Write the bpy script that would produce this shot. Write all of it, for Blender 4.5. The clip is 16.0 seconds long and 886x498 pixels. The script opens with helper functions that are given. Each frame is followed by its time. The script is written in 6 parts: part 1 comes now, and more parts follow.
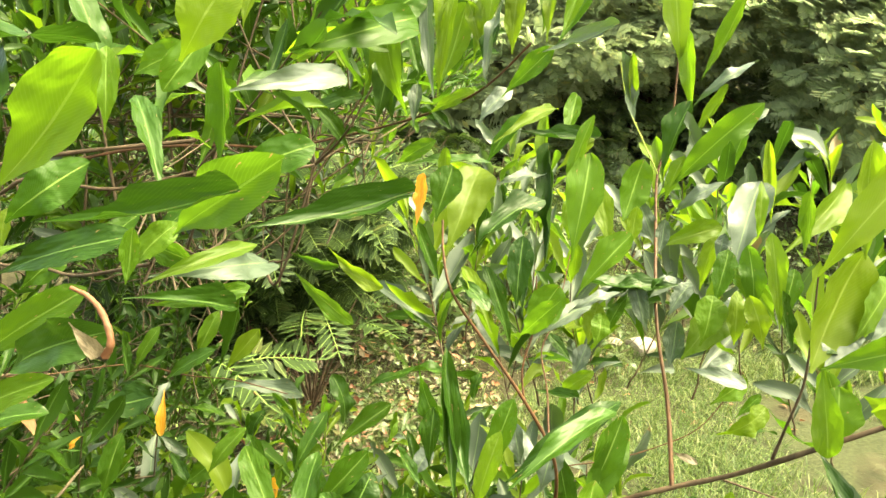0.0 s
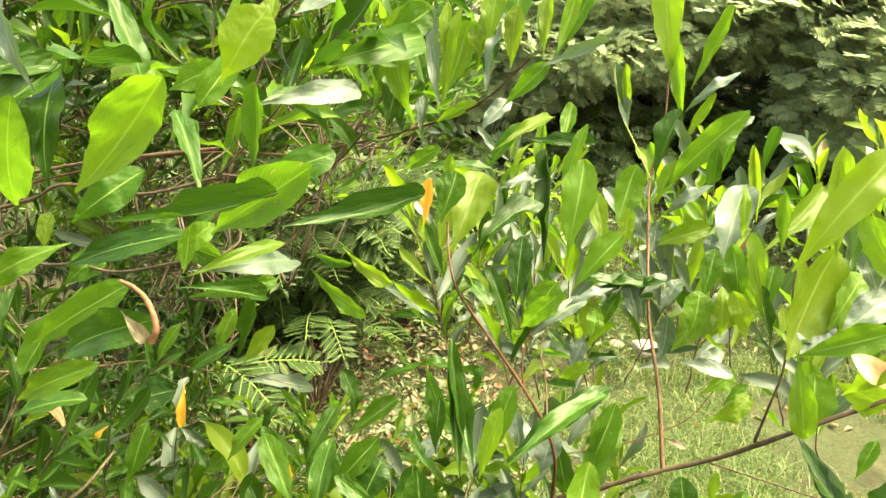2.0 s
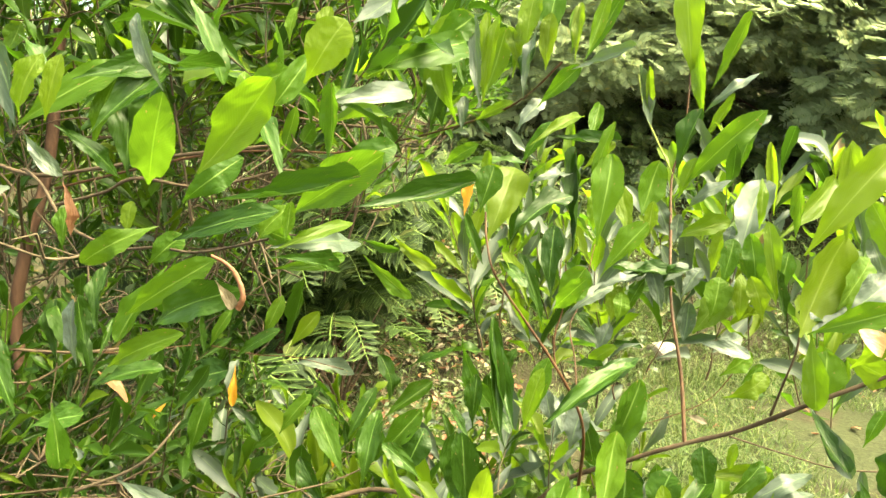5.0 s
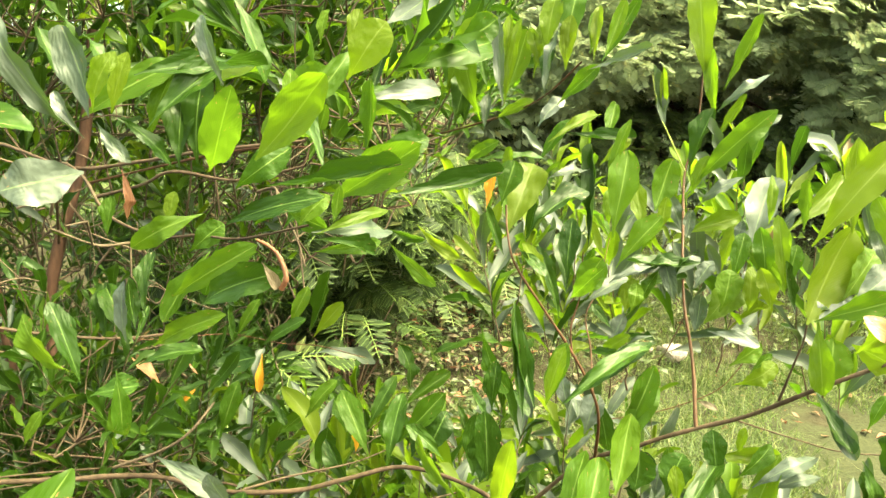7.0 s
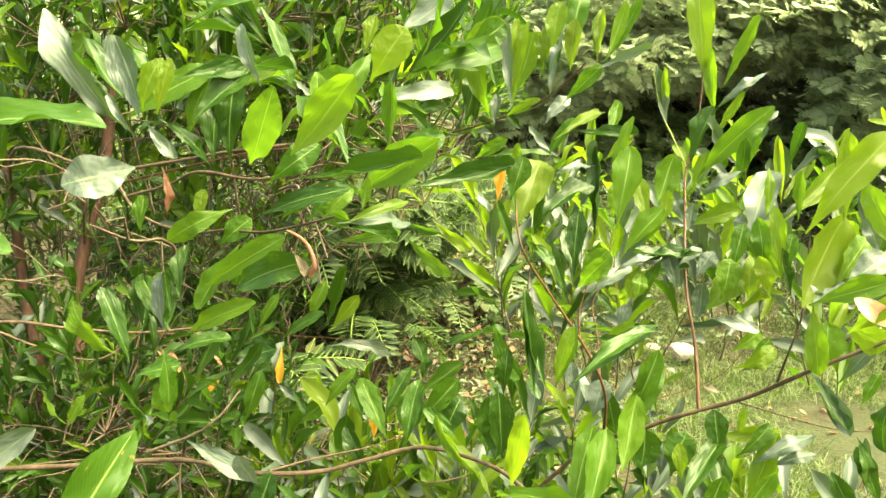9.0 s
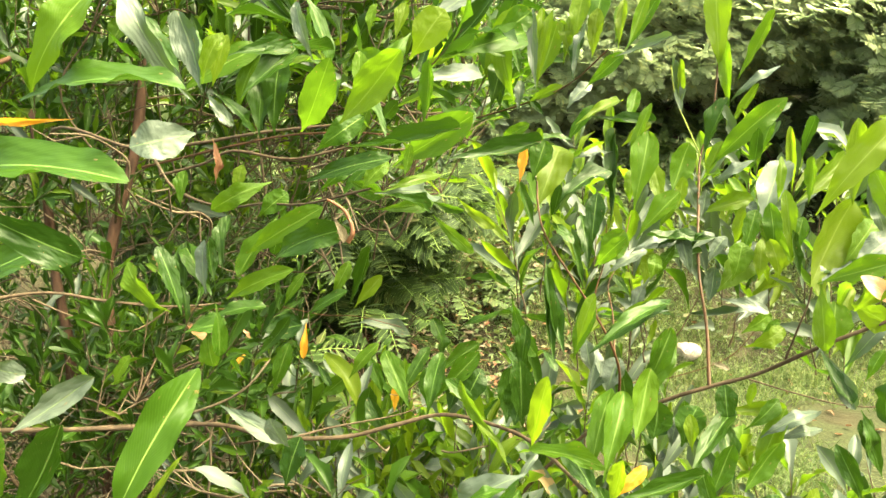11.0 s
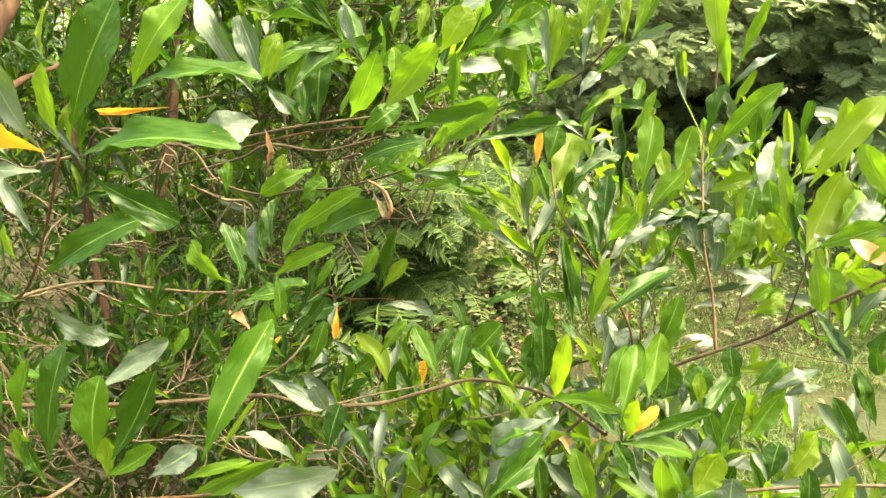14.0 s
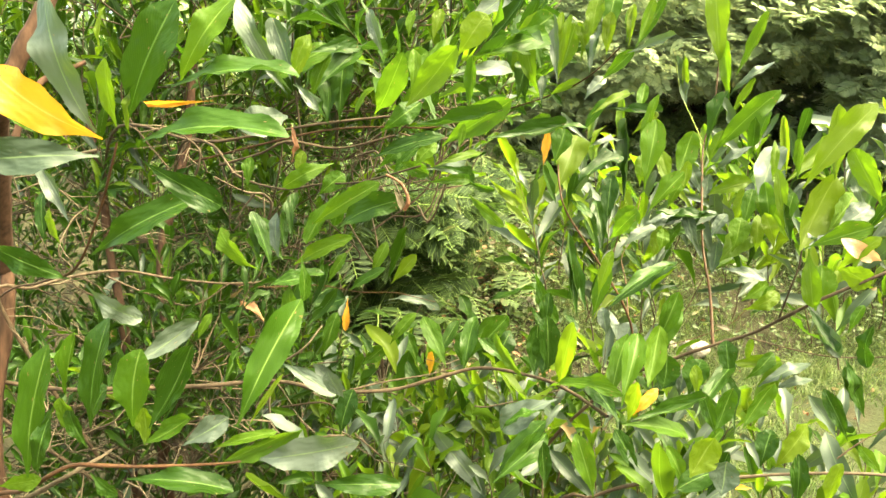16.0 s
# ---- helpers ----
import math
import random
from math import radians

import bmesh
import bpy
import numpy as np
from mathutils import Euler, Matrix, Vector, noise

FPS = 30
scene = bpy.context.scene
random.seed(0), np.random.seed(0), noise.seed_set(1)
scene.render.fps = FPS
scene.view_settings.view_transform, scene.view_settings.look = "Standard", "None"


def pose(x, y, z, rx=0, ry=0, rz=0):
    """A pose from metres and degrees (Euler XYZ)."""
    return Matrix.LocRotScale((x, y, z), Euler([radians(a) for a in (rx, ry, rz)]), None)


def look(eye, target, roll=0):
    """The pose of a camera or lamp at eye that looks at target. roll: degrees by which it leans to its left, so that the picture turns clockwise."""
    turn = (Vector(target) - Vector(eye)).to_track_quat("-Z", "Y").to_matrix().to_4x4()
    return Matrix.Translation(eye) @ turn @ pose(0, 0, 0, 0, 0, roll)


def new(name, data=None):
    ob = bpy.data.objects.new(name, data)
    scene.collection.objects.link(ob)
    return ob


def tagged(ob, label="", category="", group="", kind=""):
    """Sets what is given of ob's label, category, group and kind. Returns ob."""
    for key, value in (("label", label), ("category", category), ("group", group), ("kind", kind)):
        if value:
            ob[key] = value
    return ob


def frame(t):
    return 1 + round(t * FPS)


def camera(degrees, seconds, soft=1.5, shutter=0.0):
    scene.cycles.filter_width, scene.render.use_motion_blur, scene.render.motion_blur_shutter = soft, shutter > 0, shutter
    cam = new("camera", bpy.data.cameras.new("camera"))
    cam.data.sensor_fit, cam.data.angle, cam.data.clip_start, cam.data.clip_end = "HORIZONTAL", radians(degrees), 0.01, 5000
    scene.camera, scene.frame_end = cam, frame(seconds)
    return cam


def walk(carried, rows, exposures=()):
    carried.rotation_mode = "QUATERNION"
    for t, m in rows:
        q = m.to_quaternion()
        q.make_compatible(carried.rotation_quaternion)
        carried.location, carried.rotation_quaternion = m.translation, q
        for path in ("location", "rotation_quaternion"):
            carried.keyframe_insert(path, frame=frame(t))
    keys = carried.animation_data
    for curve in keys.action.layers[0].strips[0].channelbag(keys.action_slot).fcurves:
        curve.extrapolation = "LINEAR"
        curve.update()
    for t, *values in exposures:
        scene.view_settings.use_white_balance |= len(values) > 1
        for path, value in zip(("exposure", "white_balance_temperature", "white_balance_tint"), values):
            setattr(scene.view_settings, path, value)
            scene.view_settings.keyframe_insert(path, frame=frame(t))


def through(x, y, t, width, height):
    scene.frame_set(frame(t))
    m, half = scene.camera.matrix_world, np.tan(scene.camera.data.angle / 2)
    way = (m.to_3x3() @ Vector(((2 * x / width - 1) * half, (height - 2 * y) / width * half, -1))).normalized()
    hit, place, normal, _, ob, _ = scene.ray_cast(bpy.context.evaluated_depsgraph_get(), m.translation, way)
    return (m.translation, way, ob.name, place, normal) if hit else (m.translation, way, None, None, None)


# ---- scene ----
cam = camera(66.1, 16.0)
PATH = [
    (0, (0.0440, 0.1187, 1.2457), (-0.0252, 2.0936, 0.9378), 0.14),
    (0.5, (0.0441, 0.1110, 1.2465), (-0.0233, 2.0865, 0.9413), 0.05),
    (1, (0.0442, 0.1025, 1.2476), (-0.0225, 2.0785, 0.9460), -0.04),
    (1.5, (0.0444, 0.0937, 1.2483), (-0.0296, 2.0700, 0.9506), -0.28),
    (2, (0.0433, 0.0859, 1.2476), (-0.0327, 2.0625, 0.9518), -0.09),
    (2.5, (0.0416, 0.0776, 1.2473), (-0.0466, 2.0540, 0.9537), -0.08),
    (3, (0.0395, 0.0706, 1.2468), (-0.0539, 2.0472, 0.9567), -0.02),
    (3.5, (0.0374, 0.0640, 1.2464), (-0.0618, 2.0407, 0.9587), 0.00),
    (4, (0.0352, 0.0572, 1.2453), (-0.0735, 2.0336, 0.9592), -0.08),
    (6.5, (0.0227, 0.0229, 1.2375), (-0.1275, 1.9976, 0.9582), 0.04),
    (7, (0.0212, 0.0170, 1.2370), (-0.1328, 1.9917, 0.9594), 0.12),
    (7.5, (0.0203, 0.0106, 1.2368), (-0.1361, 1.9854, 0.9612), -0.03),
    (8, (0.0195, 0.0040, 1.2366), (-0.1399, 1.9789, 0.9638), -0.18),
    (8.5, (0.0189, -0.0046, 1.2353), (-0.1467, 1.9703, 0.9664), -0.49),
    (9, (0.0174, -0.0124, 1.2325), (-0.1530, 1.9622, 0.9645), -0.56),
    (11.5, (0.0034, -0.0493, 1.2157), (-0.1914, 1.9227, 0.9445), 0.48),
    (12, (0.0012, -0.0584, 1.2133), (-0.1983, 1.9133, 0.9432), 0.41),
    (12.5, (-0.0005, -0.0674, 1.2113), (-0.2043, 1.9039, 0.9425), 0.40),
    (13, (-0.0020, -0.0757, 1.2098), (-0.2058, 1.8959, 0.9426), 0.18),
    (13.5, (-0.0025, -0.0836, 1.2080), (-0.2088, 1.8876, 0.9404), -0.31),
    (14, (-0.0029, -0.0935, 1.2066), (-0.2191, 1.8768, 0.9397), -1.07),
    (14.5, (-0.0048, -0.1018, 1.2047), (-0.2197, 1.8689, 0.9400), -0.91),
    (15, (-0.0069, -0.1101, 1.2039), (-0.2232, 1.8608, 0.9415), -0.75),
    (15.5, (-0.0088, -0.1177, 1.2028), (-0.2252, 1.8537, 0.9443), -0.48),
    (16, (-0.0099, -0.1237, 1.2011), (-0.2241, 1.8484, 0.9465), -0.17),
]
walk(cam, [(t, look(eye, target, roll)) for t, eye, target, roll in PATH])

# ---- world, sun, exposure ----
SUN_EL, SUN_AZ = 60.0, 106.0          # height, and turn from +y towards +x
world = bpy.data.worlds.new("sky")
scene.world = world
world.use_nodes = True
wn = world.node_tree
sky = wn.nodes.new("ShaderNodeTexSky")
sky.sky_type, sky.sun_disc = "NISHITA", False
sky.sun_elevation, sky.sun_rotation = radians(SUN_EL), radians(SUN_AZ)
sky.air_density, sky.dust_density, sky.ozone_density = 0.5, 8.0, 0.2
haze = wn.nodes.new("ShaderNodeMix")
haze.data_type, haze.blend_type = "RGBA", "MULTIPLY"
haze.inputs[0].default_value, haze.inputs[7].default_value = 1.0, (0.94, 1.0, 0.63, 1)
wn.links.new(sky.outputs[0], haze.inputs[6])
wn.links.new(haze.outputs[2], wn.nodes["Background"].inputs[0])
wn.nodes["Background"].inputs[1].default_value = 0.35
sun = new("sun", bpy.data.lights.new("sun", "SUN"))
sun.data.energy, sun.data.angle, sun.data.color = 0.75, radians(20.0), (1.0, 0.94, 0.82)
sun_from = Vector((math.sin(radians(SUN_AZ)) * math.cos(radians(SUN_EL)), math.cos(radians(SUN_AZ)) * math.cos(radians(SUN_EL)), math.sin(radians(SUN_EL))))
sun.matrix_world = look(sun_from * 30, (0, 0, 0))
scene.view_settings.exposure = 2.55


# ---- materials ----
def material(name, rough=0.6):
    m = bpy.data.materials.new(name)
    m.use_nodes = True
    b = m.node_tree.nodes["Principled BSDF"]
    b.inputs["Roughness"].default_value = rough
    return m, m.node_tree, b


def node(tree, kind, **inputs):
    n = tree.nodes.new(kind)
    for key, value in inputs.items():
        n.inputs[key.replace("_", " ")].default_value = value
    return n


def ramp(tree, source, stops):
    r = tree.nodes.new("ShaderNodeValToRGB")
    e = r.color_ramp.elements
    while len(e) < len(stops):
        e.new(0.5)
    for k, (at, c) in zip(e, stops):
        k.position, k.color = at, (*c, 1)
    tree.links.new(source, r.inputs[0])
    return r.outputs[0]


def maths(tree, op, a, b=None, c=None):
    n = tree.nodes.new("ShaderNodeMath")
    n.operation = op
    for slot, v in zip(n.inputs, (a, b, c)):
        if v is None:
            continue
        if isinstance(v, (int, float)):
            slot.default_value = v
        else:
            tree.links.new(v, slot)
    return n.outputs[0]


def mixed(tree, fac, a, b, blend="MIX"):
    n = tree.nodes.new("ShaderNodeMix")
    n.data_type, n.blend_type = "RGBA", blend
    for slot, v in ((n.inputs[0], fac), (n.inputs[6], a), (n.inputs[7], b)):
        if isinstance(v, (int, float)):
            slot.default_value = v
        elif isinstance(v, tuple):
            slot.default_value = (*v, 1)
        else:
            tree.links.new(v, slot)
    return n.outputs[2]


def chance(tree):
    """A random number for each object or each loose piece of a mesh."""
    o, g = tree.nodes.new("ShaderNodeObjectInfo"), tree.nodes.new("ShaderNodeNewGeometry")
    return maths(tree, "FRACT", maths(tree, "ADD", o.outputs["Random"], g.outputs["Random Per Island"]))


def coords(tree, scale):
    c = tree.nodes.new("ShaderNodeTexCoord")
    m = tree.nodes.new("ShaderNodeMapping")
    m.inputs["Scale"].default_value = scale if isinstance(scale, tuple) else (scale,) * 3
    tree.links.new(c.outputs["Object"], m.inputs[0])
    return m.outputs[0]


def noisy(tree, scale, detail=4.0, at=None):
    n = node(tree, "ShaderNodeTexNoise", Scale=scale, Detail=detail)
    if at is not None:
        tree.links.new(at, n.inputs["Vector"])
    return n.outputs["Fac"]


def relief(tree, bsdf, height, strength, distance=0.002):
    b = node(tree, "ShaderNodeBump", Strength=strength, Distance=distance)
    tree.links.new(height, b.inputs["Height"])
    tree.links.new(b.outputs[0], bsdf.inputs["Normal"])
    return b


def leaf_material(name, lit, through, glow, rough, rib=(0.35, 0.5, 0.12), spots=None, gloss=0.5, wax=0.0):
    """A leaf blade: gloss on top, light shining through, a pale midrib and side veins. lit, through: ramps by chance."""
    m, t, b = material(name, rough)
    r = chance(t)
    uv = t.nodes.new("ShaderNodeUVMap")
    sep = t.nodes.new("ShaderNodeSeparateXYZ")
    t.links.new(uv.outputs[0], sep.inputs[0])
    across = maths(t, "ABSOLUTE", maths(t, "SUBTRACT", sep.outputs[0], 0.5))
    midrib = maths(t, "SMOOTH_MIN", maths(t, "MULTIPLY", maths(t, "LESS_THAN", across, 0.02), 0.45), 1.0, 0.01)
    slant = maths(t, "ADD", maths(t, "MULTIPLY", sep.outputs[1], 90.0), maths(t, "MULTIPLY", across, -55.0))
    veins = maths(t, "POWER", maths(t, "ABSOLUTE", maths(t, "SINE", slant)), 14.0)
    blotch = noisy(t, 9.0, 3.0)
    base, inner = ramp(t, r, lit), ramp(t, r, through)
    base = mixed(t, maths(t, "MULTIPLY", blotch, 0.35), base, mixed(t, 1.0, base, (0.45, 0.5, 0.4), "MULTIPLY"))
    base = mixed(t, maths(t, "MULTIPLY", veins, 0.04), base, rib)
    base = mixed(t, midrib, base, rib)
    inner = mixed(t, maths(t, "MULTIPLY", veins, 0.05), inner, rib)
    if spots:
        patch = maths(t, "GREATER_THAN", maths(t, "ADD", noisy(t, 11.0, 6.0), maths(t, "MULTIPLY", sep.outputs[1], 0.12)), 0.78)
        base, inner = mixed(t, patch, base, spots), mixed(t, patch, inner, spots)
    t.links.new(base, b.inputs["Base Color"])
    b.inputs["Specular IOR Level"].default_value = gloss
    b.inputs["Coat Weight"].default_value, b.inputs["Coat Roughness"].default_value = wax, 0.3
    t.links.new(maths(t, "MULTIPLY_ADD", noisy(t, 7.0, 2.0), 0.2, rough - 0.1), b.inputs["Roughness"])
    swell = maths(t, "MULTIPLY", noisy(t, 4.5, 1.0), 8.0)
    bump = relief(t, b, maths(t, "ADD", maths(t, "MULTIPLY", veins, 0.05), swell), 0.3, 0.0006)
    tr = t.nodes.new("ShaderNodeBsdfTranslucent")
    t.links.new(inner, tr.inputs[0])
    t.links.new(bump.outputs[0], tr.inputs["Normal"])
    mix = node(t, "ShaderNodeMixShader", Fac=glow)
    t.links.new(b.outputs[0], mix.inputs[1])
    t.links.new(tr.outputs[0], mix.inputs[2])
    t.links.new(mix.outputs[0], t.nodes["Material Output"].inputs[0])
    return m


GREEN = leaf_material(
    "hopbush_leaf",
    [(0.0, (0.0265, 0.0664, 0.00506)), (0.5, (0.0506, 0.107, 0.00695)), (1.0, (0.0822, 0.149, 0.00949))],
    [(0.0, (0.0474, 0.117, 0.00316)), (0.5, (0.0727, 0.142, 0.00442)), (1.0, (0.0978, 0.167, 0.00506))],
    0.55, 0.4, spots=(0.2, 0.13, 0.05), gloss=0.16)
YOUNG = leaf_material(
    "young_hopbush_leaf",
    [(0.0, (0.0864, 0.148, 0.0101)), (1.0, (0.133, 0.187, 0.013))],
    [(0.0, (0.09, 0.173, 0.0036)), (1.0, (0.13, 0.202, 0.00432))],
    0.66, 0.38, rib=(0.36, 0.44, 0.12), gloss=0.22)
# Dark old leaves; thickets also use them to put shade into colour.
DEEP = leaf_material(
    "old_and_shaded_hopbush_leaf",
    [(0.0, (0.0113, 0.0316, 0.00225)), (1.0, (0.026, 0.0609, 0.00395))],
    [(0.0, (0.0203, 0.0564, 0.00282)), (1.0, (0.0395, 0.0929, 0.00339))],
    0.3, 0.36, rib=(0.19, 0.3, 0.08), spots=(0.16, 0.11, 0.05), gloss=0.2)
# Pale grey base puts the sky's sheen into the colour, beside a thin coat.
SKYSHEEN = leaf_material(
    "sheen_coloured_hopbush_leaf",
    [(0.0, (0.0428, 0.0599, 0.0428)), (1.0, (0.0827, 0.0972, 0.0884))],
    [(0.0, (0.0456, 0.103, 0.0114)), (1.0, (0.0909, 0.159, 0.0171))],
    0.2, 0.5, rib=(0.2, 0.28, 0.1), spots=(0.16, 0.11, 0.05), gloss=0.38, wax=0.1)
YELLOW = leaf_material(
    "yellowed_leaf",
    [(0.0, (0.55, 0.27, 0.015)), (1.0, (0.58, 0.24, 0.02))],
    [(0.0, (0.58, 0.29, 0.015)), (1.0, (0.58, 0.24, 0.02))],
    0.4, 0.45, rib=(0.6, 0.48, 0.15), spots=(0.3, 0.12, 0.03))
PINK = leaf_material(
    "faded_orange_leaf",
    [(0.0, (0.484, 0.29, 0.158)), (1.0, (0.528, 0.334, 0.202))],
    [(0.0, (0.528, 0.246, 0.106)), (1.0, (0.528, 0.282, 0.132))],
    0.3, 0.5, rib=(0.6, 0.45, 0.3), spots=(0.4, 0.15, 0.06))
BROWN = leaf_material(
    "dead_leaf",
    [(0.0, (0.12, 0.04, 0.018)), (1.0, (0.22, 0.1, 0.05))],
    [(0.0, (0.2, 0.06, 0.025)), (1.0, (0.3, 0.13, 0.06))],
    0.15, 0.6, rib=(0.22, 0.12, 0.06))
BEIGE = leaf_material(
    "dried_leaf",
    [(0.0, (0.112, 0.084, 0.0562)), (1.0, (0.163, 0.124, 0.09))],
    [(0.0, (0.135, 0.107, 0.0562)), (1.0, (0.169, 0.135, 0.0731))],
    0.25, 0.6, rib=(0.4, 0.33, 0.22))
FERN = leaf_material(
    "pinnate_leaf",
    [(0.0, (0.23, 0.27, 0.17)), (0.6, (0.3, 0.335, 0.215)), (0.93, (0.37, 0.395, 0.24)), (1.0, (0.45, 0.42, 0.18))],
    [(0.0, (0.34, 0.4, 0.24)), (0.93, (0.47, 0.53, 0.32)), (1.0, (0.55, 0.51, 0.22))],
    0.6, 0.6, gloss=0.15)
# Darker copy of the pinnate leaf, with the trees' shade put into its colour.
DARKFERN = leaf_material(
    "shade_coloured_pinnate_leaf",
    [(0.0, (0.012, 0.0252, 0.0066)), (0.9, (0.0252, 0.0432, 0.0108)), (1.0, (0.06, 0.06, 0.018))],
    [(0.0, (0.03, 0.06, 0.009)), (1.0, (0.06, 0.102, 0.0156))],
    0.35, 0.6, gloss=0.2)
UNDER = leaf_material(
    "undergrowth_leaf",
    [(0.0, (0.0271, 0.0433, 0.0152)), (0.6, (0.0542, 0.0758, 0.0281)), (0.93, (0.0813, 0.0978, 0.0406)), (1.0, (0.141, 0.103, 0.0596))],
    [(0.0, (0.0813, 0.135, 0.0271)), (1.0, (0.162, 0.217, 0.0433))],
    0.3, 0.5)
GRASS = leaf_material(
    "grass_blade",
    [(0.0, (0.0275, 0.049, 0.0135)), (0.7, (0.0581, 0.0796, 0.0257)), (1.0, (0.171, 0.159, 0.0918))],
    [(0.0, (0.0612, 0.11, 0.0184)), (1.0, (0.135, 0.165, 0.0398))],
    0.35, 0.5, gloss=0.25)


def bark_material(name, dark, pale, rough=0.65):
    m, t, b = material(name, rough)
    at = coords(t, (220.0, 220.0, 60.0))
    n = noisy(t, 1.0, 6.0, at)
    big = noisy(t, 28.0, 3.0)
    t.links.new(ramp(t, maths(t, "MULTIPLY_ADD", big, 0.5, maths(t, "MULTIPLY", n, 0.5)), [(0.35, dark), (0.65, pale)]), b.inputs["Base Color"])
    b.inputs["Specular IOR Level"].default_value = 0.2
    relief(t, b, n, 0.6, 0.001)
    return m


BARK = bark_material("twig_bark", (0.026, 0.016, 0.0095), (0.092, 0.06, 0.039))
REDBARK = bark_material("young_twig_bark", (0.034, 0.014, 0.007), (0.088, 0.04, 0.019), 0.5)
GREENBARK = bark_material("shoot_bark", (0.16, 0.2, 0.04), (0.34, 0.36, 0.1), 0.5)
TRUNKBARK = bark_material("trunk_bark", (0.022, 0.01, 0.006), (0.07, 0.034, 0.021), 0.85)
GREYTWIG = bark_material("dry_twig_bark", (0.04, 0.028, 0.018), (0.105, 0.076, 0.052), 0.8)


def ground_material():
    m, t, b = material("muddy_ground", 0.85)
    b.inputs["Specular IOR Level"].default_value = 0.12
    at = coords(t, 1.0)
    n1, n2, n3 = noisy(t, 2.6, 5.0, at), noisy(t, 9.0, 6.0, at), noisy(t, 70.0, 5.0, at)
    soil = ramp(t, n2, [(0.3, (0.012, 0.01, 0.005)), (0.55, (0.03, 0.026, 0.014)), (0.8, (0.06, 0.052, 0.03))])
    scum = ramp(t, n3, [(0.3, (0.017, 0.02, 0.009)), (0.7, (0.041, 0.044, 0.02))])
    pos = t.nodes.new("ShaderNodeSeparateXYZ")
    t.links.new(at, pos.inputs[0])
    dx, dy = maths(t, "MULTIPLY_ADD", pos.outputs[0], 0.55, -1.1), maths(t, "MULTIPLY_ADD", pos.outputs[1], 0.62, -1.7)
    off = maths(t, "ADD", maths(t, "MULTIPLY", dx, dx), maths(t, "MULTIPLY", dy, dy))
    low = ramp(t, maths(t, "MULTIPLY_ADD", n1, 0.5, off), [(0.85, (1, 1, 1)), (1.05, (0, 0, 0))])
    t.links.new(mixed(t, maths(t, "MULTIPLY", ramp(t, n1, [(0.36, (0, 0, 0)), (0.46, (1, 1, 1))]), low), soil, scum), b.inputs["Base Color"])
    relief(t, b, maths(t, "ADD", n2, maths(t, "MULTIPLY", n3, 0.4)), 0.7, 0.03)
    return m


GROUND = ground_material()


def stone_material():
    m, t, b = material("grey_stone", 0.8)
    n = noisy(t, 22.0, 8.0)
    t.links.new(ramp(t, n, [(0.3, (0.16, 0.12, 0.105)), (0.6, (0.27, 0.22, 0.2)), (0.8, (0.33, 0.29, 0.27))]), b.inputs["Base Color"])
    relief(t, b, n, 0.6, 0.01)
    return m


STONE = stone_material()


# ---- helpers for building ----
def part(name, data, parent=None, label="", kind=""):
    ob = new(name, data)
    ob.parent = parent
    return tagged(ob, label, kind=kind)


def mesh_of(name, verts, faces, mat, uvs=None, smooth=True):
    """A mesh from arrays of places and of faces with equal corner counts."""
    me = bpy.data.meshes.new(name)
    verts, faces = np.asarray(verts, "f"), np.asarray(faces, "i")
    k = faces.shape[1]
    me.vertices.add(len(verts))
    me.vertices.foreach_set("co", verts.ravel())
    me.loops.add(faces.size)
    me.loops.foreach_set("vertex_index", faces.ravel())
    me.polygons.add(len(faces))
    me.polygons.foreach_set("loop_start", np.arange(0, faces.size, k, dtype="i"))
    if uvs is not None:
        layer = me.uv_layers.new(name="UVMap")
        layer.data.foreach_set("uv", np.asarray(uvs, "f")[faces.ravel()].ravel())
    me.polygons.foreach_set("use_smooth", np.full(len(faces), smooth))
    me.update(calc_edges=True)
    me.validate()
    me.materials.append(mat)
    return me


OUTLINE_V = (0.0, 0.08, 0.18, 0.32, 0.48, 0.64, 0.78, 0.88, 0.95, 1.0)
OUTLINE_W = (0.03, 0.06, 0.16, 0.32, 0.45, 0.5, 0.47, 0.38, 0.25, 0.03)


